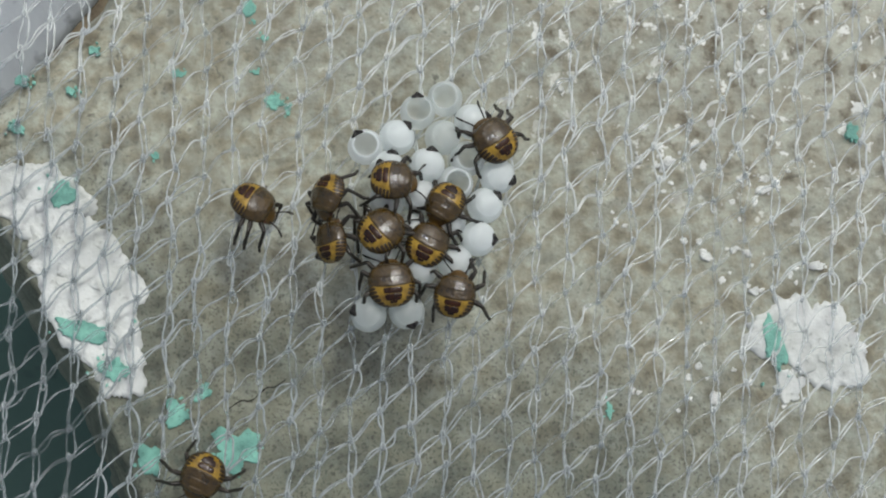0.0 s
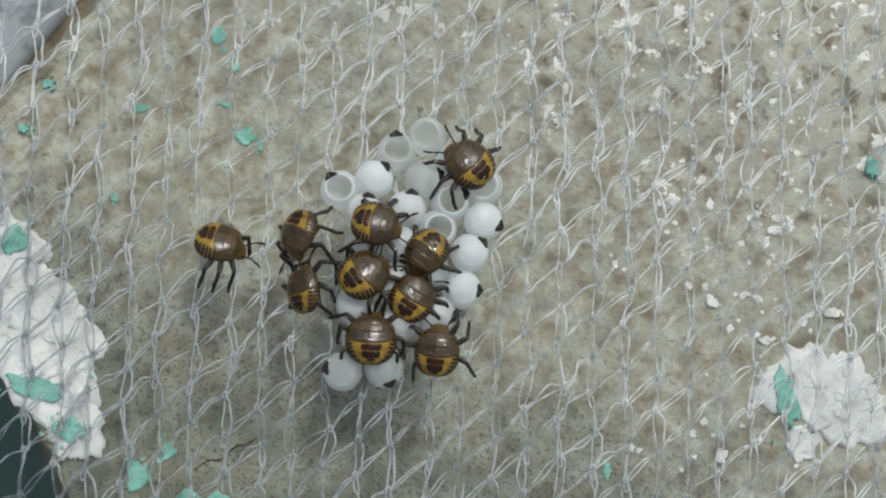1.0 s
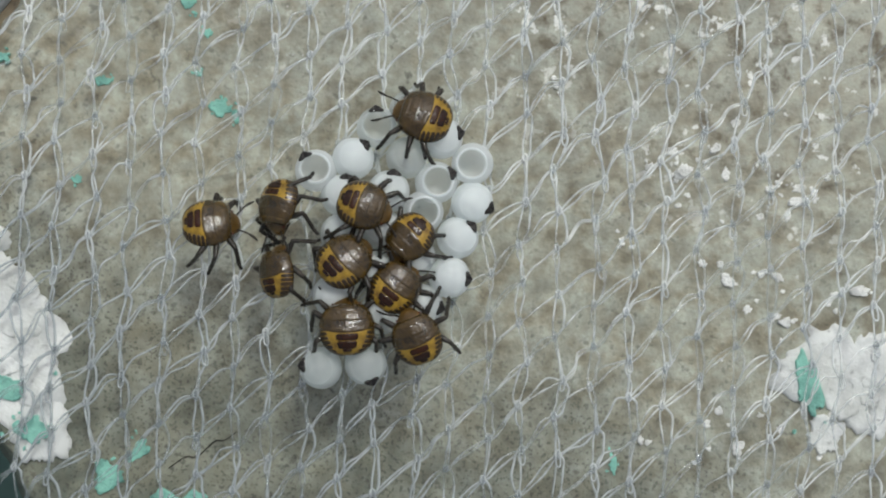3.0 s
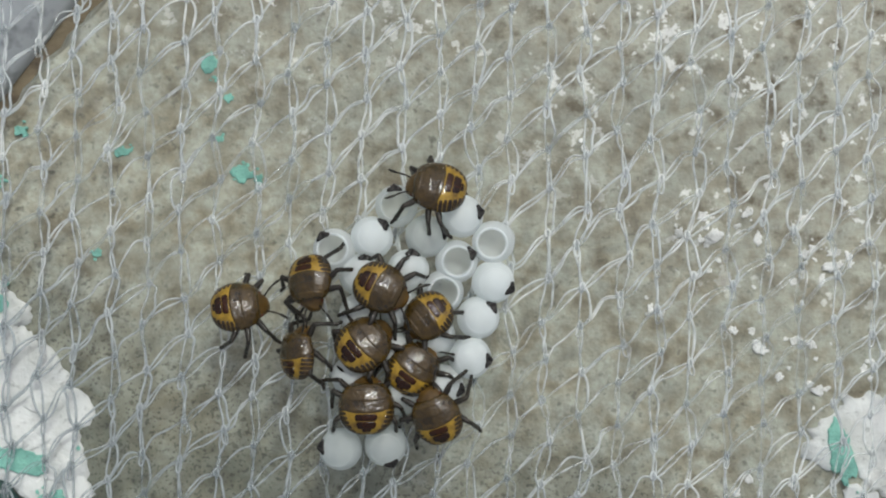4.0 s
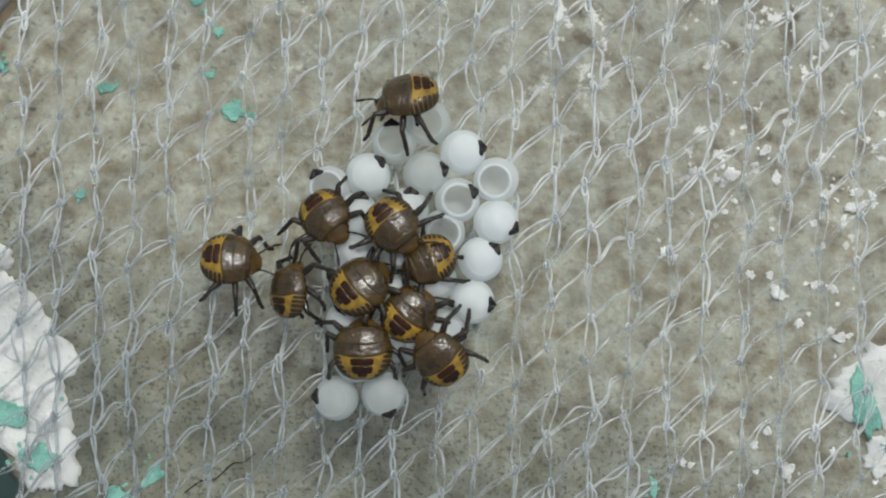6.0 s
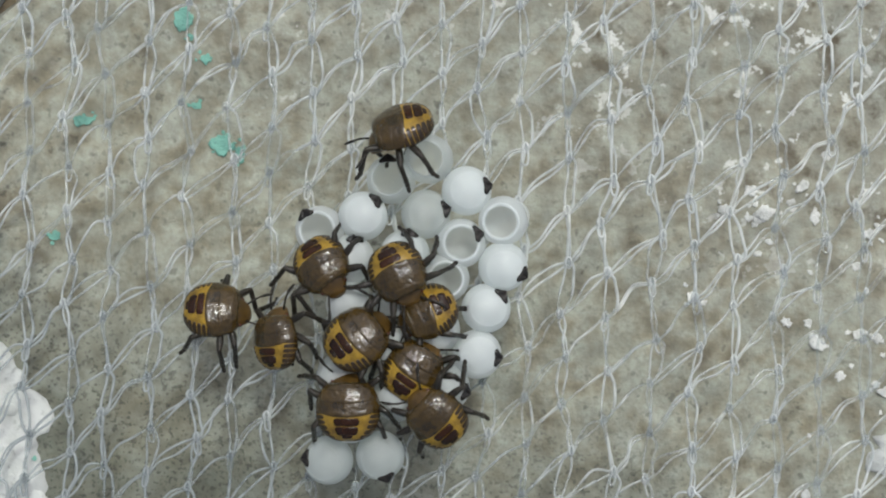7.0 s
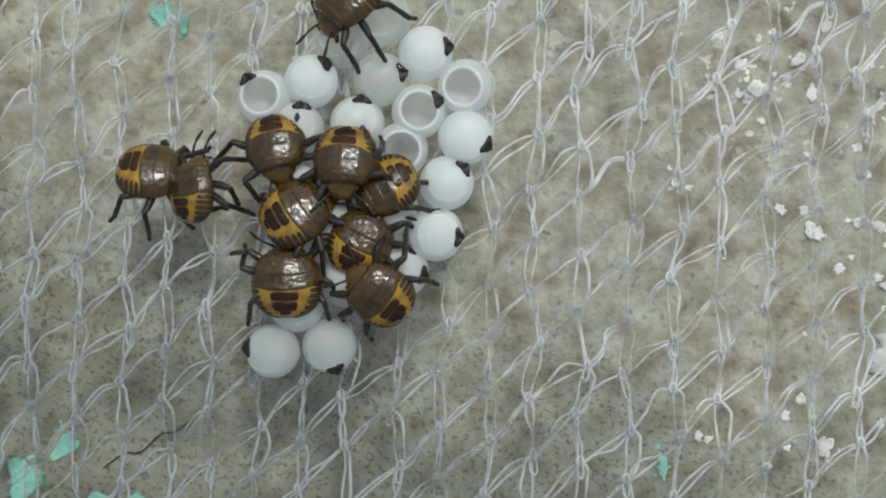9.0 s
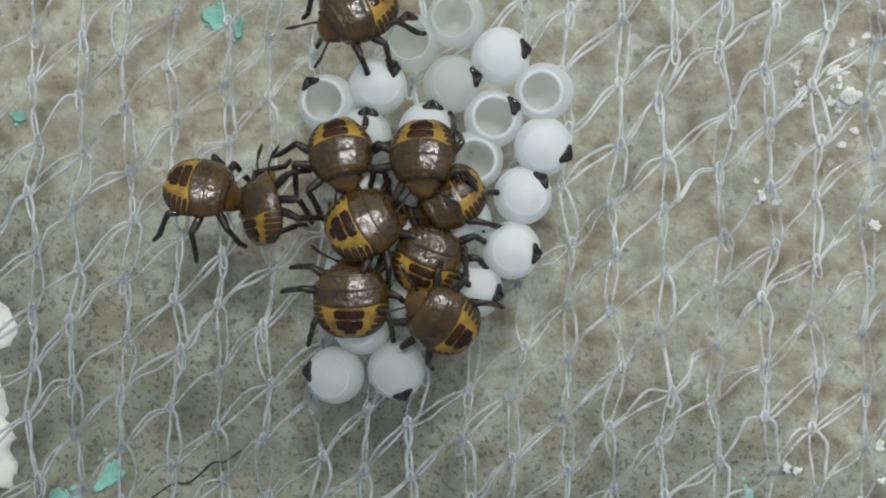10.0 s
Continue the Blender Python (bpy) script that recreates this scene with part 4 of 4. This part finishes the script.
SIZES = {1: (1.0, 1.0), 2: (0.96, 1.0), 3: (0.94, 0.97), 4: (0.97, 1.0), 5: (1.04, 1.0), 6: (0.93, 1.0), 7: (0.99, 1.0), 8: (1.02, 1.08), 9: (0.98, 1.0), 10: (1.04, 1.0), 11: (1.0, 1.0)}
# stances: the second, then for each leg (its left side first, front to rear) the compass turns of its femur and tibia in degrees
STANCES = {
    1: [(0, (10, -70), (80, -30), (150, 170), (-75, -88), (-95, -88), (-115, -105)),
        (2, (45, 10), (100, 60), (150, 190), (-60, -92), (-100, -135), (-135, -160)),
        (4.5, (60, 105), (75, 115), (165, 188), (-40, -25), (-75, -108), (-105, -165)),
        (7, (40, -30), (90, 120), (150, 168), (-70, -86), (-92, -90), (-155, -161)),
        (10, (70, 20), (100, 60), (150, 175), (-55, -18), (-115, -100), (-165, -156))],
    2: [(0, (10, -40), (50, 0), (80, 40), (-140, -100), (-170, -120), (160, 200)),
        (2, (10, -40), (50, 0), (80, 40), (-140, -100), (-170, -120), (160, 200)),
        (4.5, (15, -80), (40, 30), (75, 50), (-165, -60), (-145, -128), (160, 200)),
        (7, (15, -60), (50, 70), (90, 80), (-150, -50), (-140, -120), (170, 215)),
        (10, (-10, -70), (20, 60), (75, 120), (-130, -70), (178, -100), (160, 190))],
    3: [(0, (130, 110), (170, 210), (220, 200), (50, 20), (-20, -105), (-60, -100)),
        (2, (130, 110), (170, 210), (235, 205), (60, 20), (-40, -105), (-75, -110)),
        (4.5, (120, 100), (190, 230), (225, 205), (60, 20), (-40, -110), (-80, -110)),
        (7, (140, 110), (225, 285), (245, 290), (30, -20), (-30, -100), (-60, -100)),
        (10, (120, 70), (200, 240), (280, 300), (40, 50), (-5, -88), (-22, -25))],
    4: [(0, (10, -10), (60, 20), (140, 200), (-60, -80), (-100, -110), (-160, -170)),
        (2, (20, -15), (35, 10), (145, 203), (-60, -85), (-110, -100), (-150, -160)),
        (4.5, (35, 0), (60, 40), (110, 178), (-70, -95), (-115, -105), (-150, -165)),
        (7, (20, 40), (40, 85), (100, 140), (-90, -110), (-125, -110), (-160, -180)),
        (10, (0, -50), (40, 118), (70, 120), (-120, -100), (-170, -140), (160, 190))],
    5: [(0, (75, 120), (130, 255), (175, 250), (-10, -50), (-60, -95), (-100, -80)),
        (10, (60, 110), (120, 230), (170, 250), (-20, -50), (-75, -95), (-110, -80))],
    6: [(0, (-80, -60), (-20, -5), (35, 60), (170, 210), (150, 190), (90, 120)),
        (2, (-85, -60), (-15, 0), (30, 25), (165, 205), (150, 190), (90, 120)),
        (4.5, (-90, -60), (-12, 4), (50, 5), (160, 200), (140, 180), (90, 120)),
        (10, (-95, -70), (-5, 2), (48, 16), (160, 200), (140, 180), (90, 120))],
    7: [(0, (100, 140), (150, 200), (190, 240), (20, -45), (-10, -55), (-40, -65)),
        (10, (110, 150), (150, 200), (190, 240), (25, -30), (0, -55), (-40, -70))],
    8: [(0, (140, 185), (155, -97), (-140, -100), (40, 5), (-20, -85), (-45, -95)),
        (4.5, (140, 185), (150, -99), (-140, -110), (40, 5), (-25, -70), (-50, -90)),
        (7, (140, 180), (150, -95), (-135, -100), (40, 5), (-30, -62), (-50, -80)),
        (10, (150, 182), (175, 185), (-125, -118), (40, 0), (-15, -60), (-50, -90))],
    9: [(0, (140, 175), (175, 225), (-120, -105), (60, 110), (30, 80), (-30, -60)),
        (4.5, (160, 200), (195, 240), (-110, -100), (70, 30), (30, 70), (-20, -60)),
        (10, (190, 230), (220, 260), (-95, -80), (90, 60), (50, 80), (10, -40))],
    10: [(0, (170, 150), (195, 220), (230, 292), (70, 105), (45, 80), (0, 5)),
         (2, (190, 200), (235, 230), (268, 302), (125, 95), (80, 100), (60, 85)),
         (3.5, (228, 220), (265, 268), (295, 320), (130, 110), (90, 100), (40, 60)),
         (4.5, (192, 197), (265, 276), (278, 315), (150, 120), (110, 95), (0, -65)),
         (7, (203, 222), (272, 264), (325, 340), (205, 190), (150, 160), (-18, -42)),
         (8.5, (250, 262), (290, 300), (350, 350), (225, 215), (165, 180), (80, 110)),
         (10, (298, 302), (325, 280), (375, 356), (250, 222), (170, 195), (120, 150))],
    11: [(0, (-75, -30), (-20, 5), (10, 30), (190, 170), (160, 130), (110, 60)),
         (10, (-85, -40), (-30, -5), (0, 30), (180, 165), (155, 130), (105, 60))],
}
# turns of the two antennae off the heading
FEELERS = {1: (32, -28), 2: (30, -25), 3: (-18, -34), 4: (45, -40), 5: (40, -45), 6: (25, -30), 7: (40, -70), 8: (50, -40), 9: (45, -35), 10: (30, -20), 11: (35, -35)}
STANDS = {key: build_nymph(label, *SIZES[key]) for key, (label, z, rows) in NYMPHS.items()}
for ob in PARTS.values():
    bpy.data.objects.remove(ob)


# ---- motion of the nymphs and their legs ----
def between(rows, t):
    """A row's numbers at the second t, straight between the rows round it."""
    if t <= rows[0][0]:
        return rows[0][1:]
    for a, b in zip(rows, rows[1:]):
        if t <= b[0]:
            f = (t - a[0]) / (b[0] - a[0])
            return [p + (q - p) * f for p, q in zip(a[1:], b[1:])]
    return rows[-1][1:]


def near(angle, middle):
    """The same angle within half a turn of another one."""
    return (angle - middle + 180) % 360 - 180 + middle


def motions():
    for key, (label, z, rows) in NYMPHS.items():
        bug, legs, feelers = STANDS[key]
        size, broad = SIZES[key]
        middle = pose(0.2 * size * MM, 0, -BODY_Z * size * MM)
        walk(bug, [(t, pose(x * MM, y * MM, (z + BODY_Z) * MM) @ Matrix.Rotation(radians(head), 4, "Z") @ Matrix.Rotation(radians(pitch), 4, "Y") @ Matrix.Rotation(radians(roll), 4, "X") @ middle) for t, x, y, head, pitch, roll in rows])
        stances = STANCES[key]
        times = sorted({row[0] for row in stances} | {0, 1, 2, 3.5, 4.5, 5.5, 7, 8, 9, 10})
        lively = {1: 5, 2: 5, 4: 5, 10: 7, 11: 6}.get(key, 2)
        for i, (leg, lower) in enumerate(legs):
            side, (hx, hy, rest) = (1 if i < 3 else -1), HIPS[i % 3]
            upper_rows, lower_rows = [], []
            knee = pose(0.754 * MM, 0, 0.16 * MM)
            for t in times:
                head, pitch, roll = between(rows, t)[2:]
                femur, tibia = between([(row[0], *row[1 + i]) for row in stances], t)
                turn = near(femur - head, side * rest) + lively * math.sin(2.1 * t + 2.4 * i + key)
                # the legs reach down on the raised side and up on the lowered one
                down = 0.8 * (roll * math.sin(radians(turn)) - pitch * math.cos(radians(turn)))
                # those of the lowered side are tucked in under the body
                if side * roll < 0:
                    down += 45 * min(1.0, abs(roll) / 25)
                upper_rows.append((t, pose(size * hx * MM, side * size * hy * MM, 0.46 * MM) @ Matrix.Rotation(radians(turn), 4, "Z") @ Matrix.Rotation(radians(down), 4, "Y")))
                lower_rows.append((t, knee @ Matrix.Rotation(radians(near(tibia - femur, 0)), 4, "Z") @ knee.inverted()))
            walk(leg, upper_rows)
            for ob in lower:
                walk(ob, lower_rows)
        for side, ant in zip((1, -1), feelers):
            aim = FEELERS[key][0 if side > 0 else 1]
            walk(ant, [(t, pose(0.95 * size * MM, side * 0.28 * size * MM, 0.42 * size * MM, 0, -2, aim + 9 * math.sin(1.3 * t + 1.7 * key + side)) @ Matrix.Diagonal((1.4, 1.4, 1.1, 1))) for t in (0, 1.6, 3.3, 5, 6.7, 8.4, 10)])


motions()
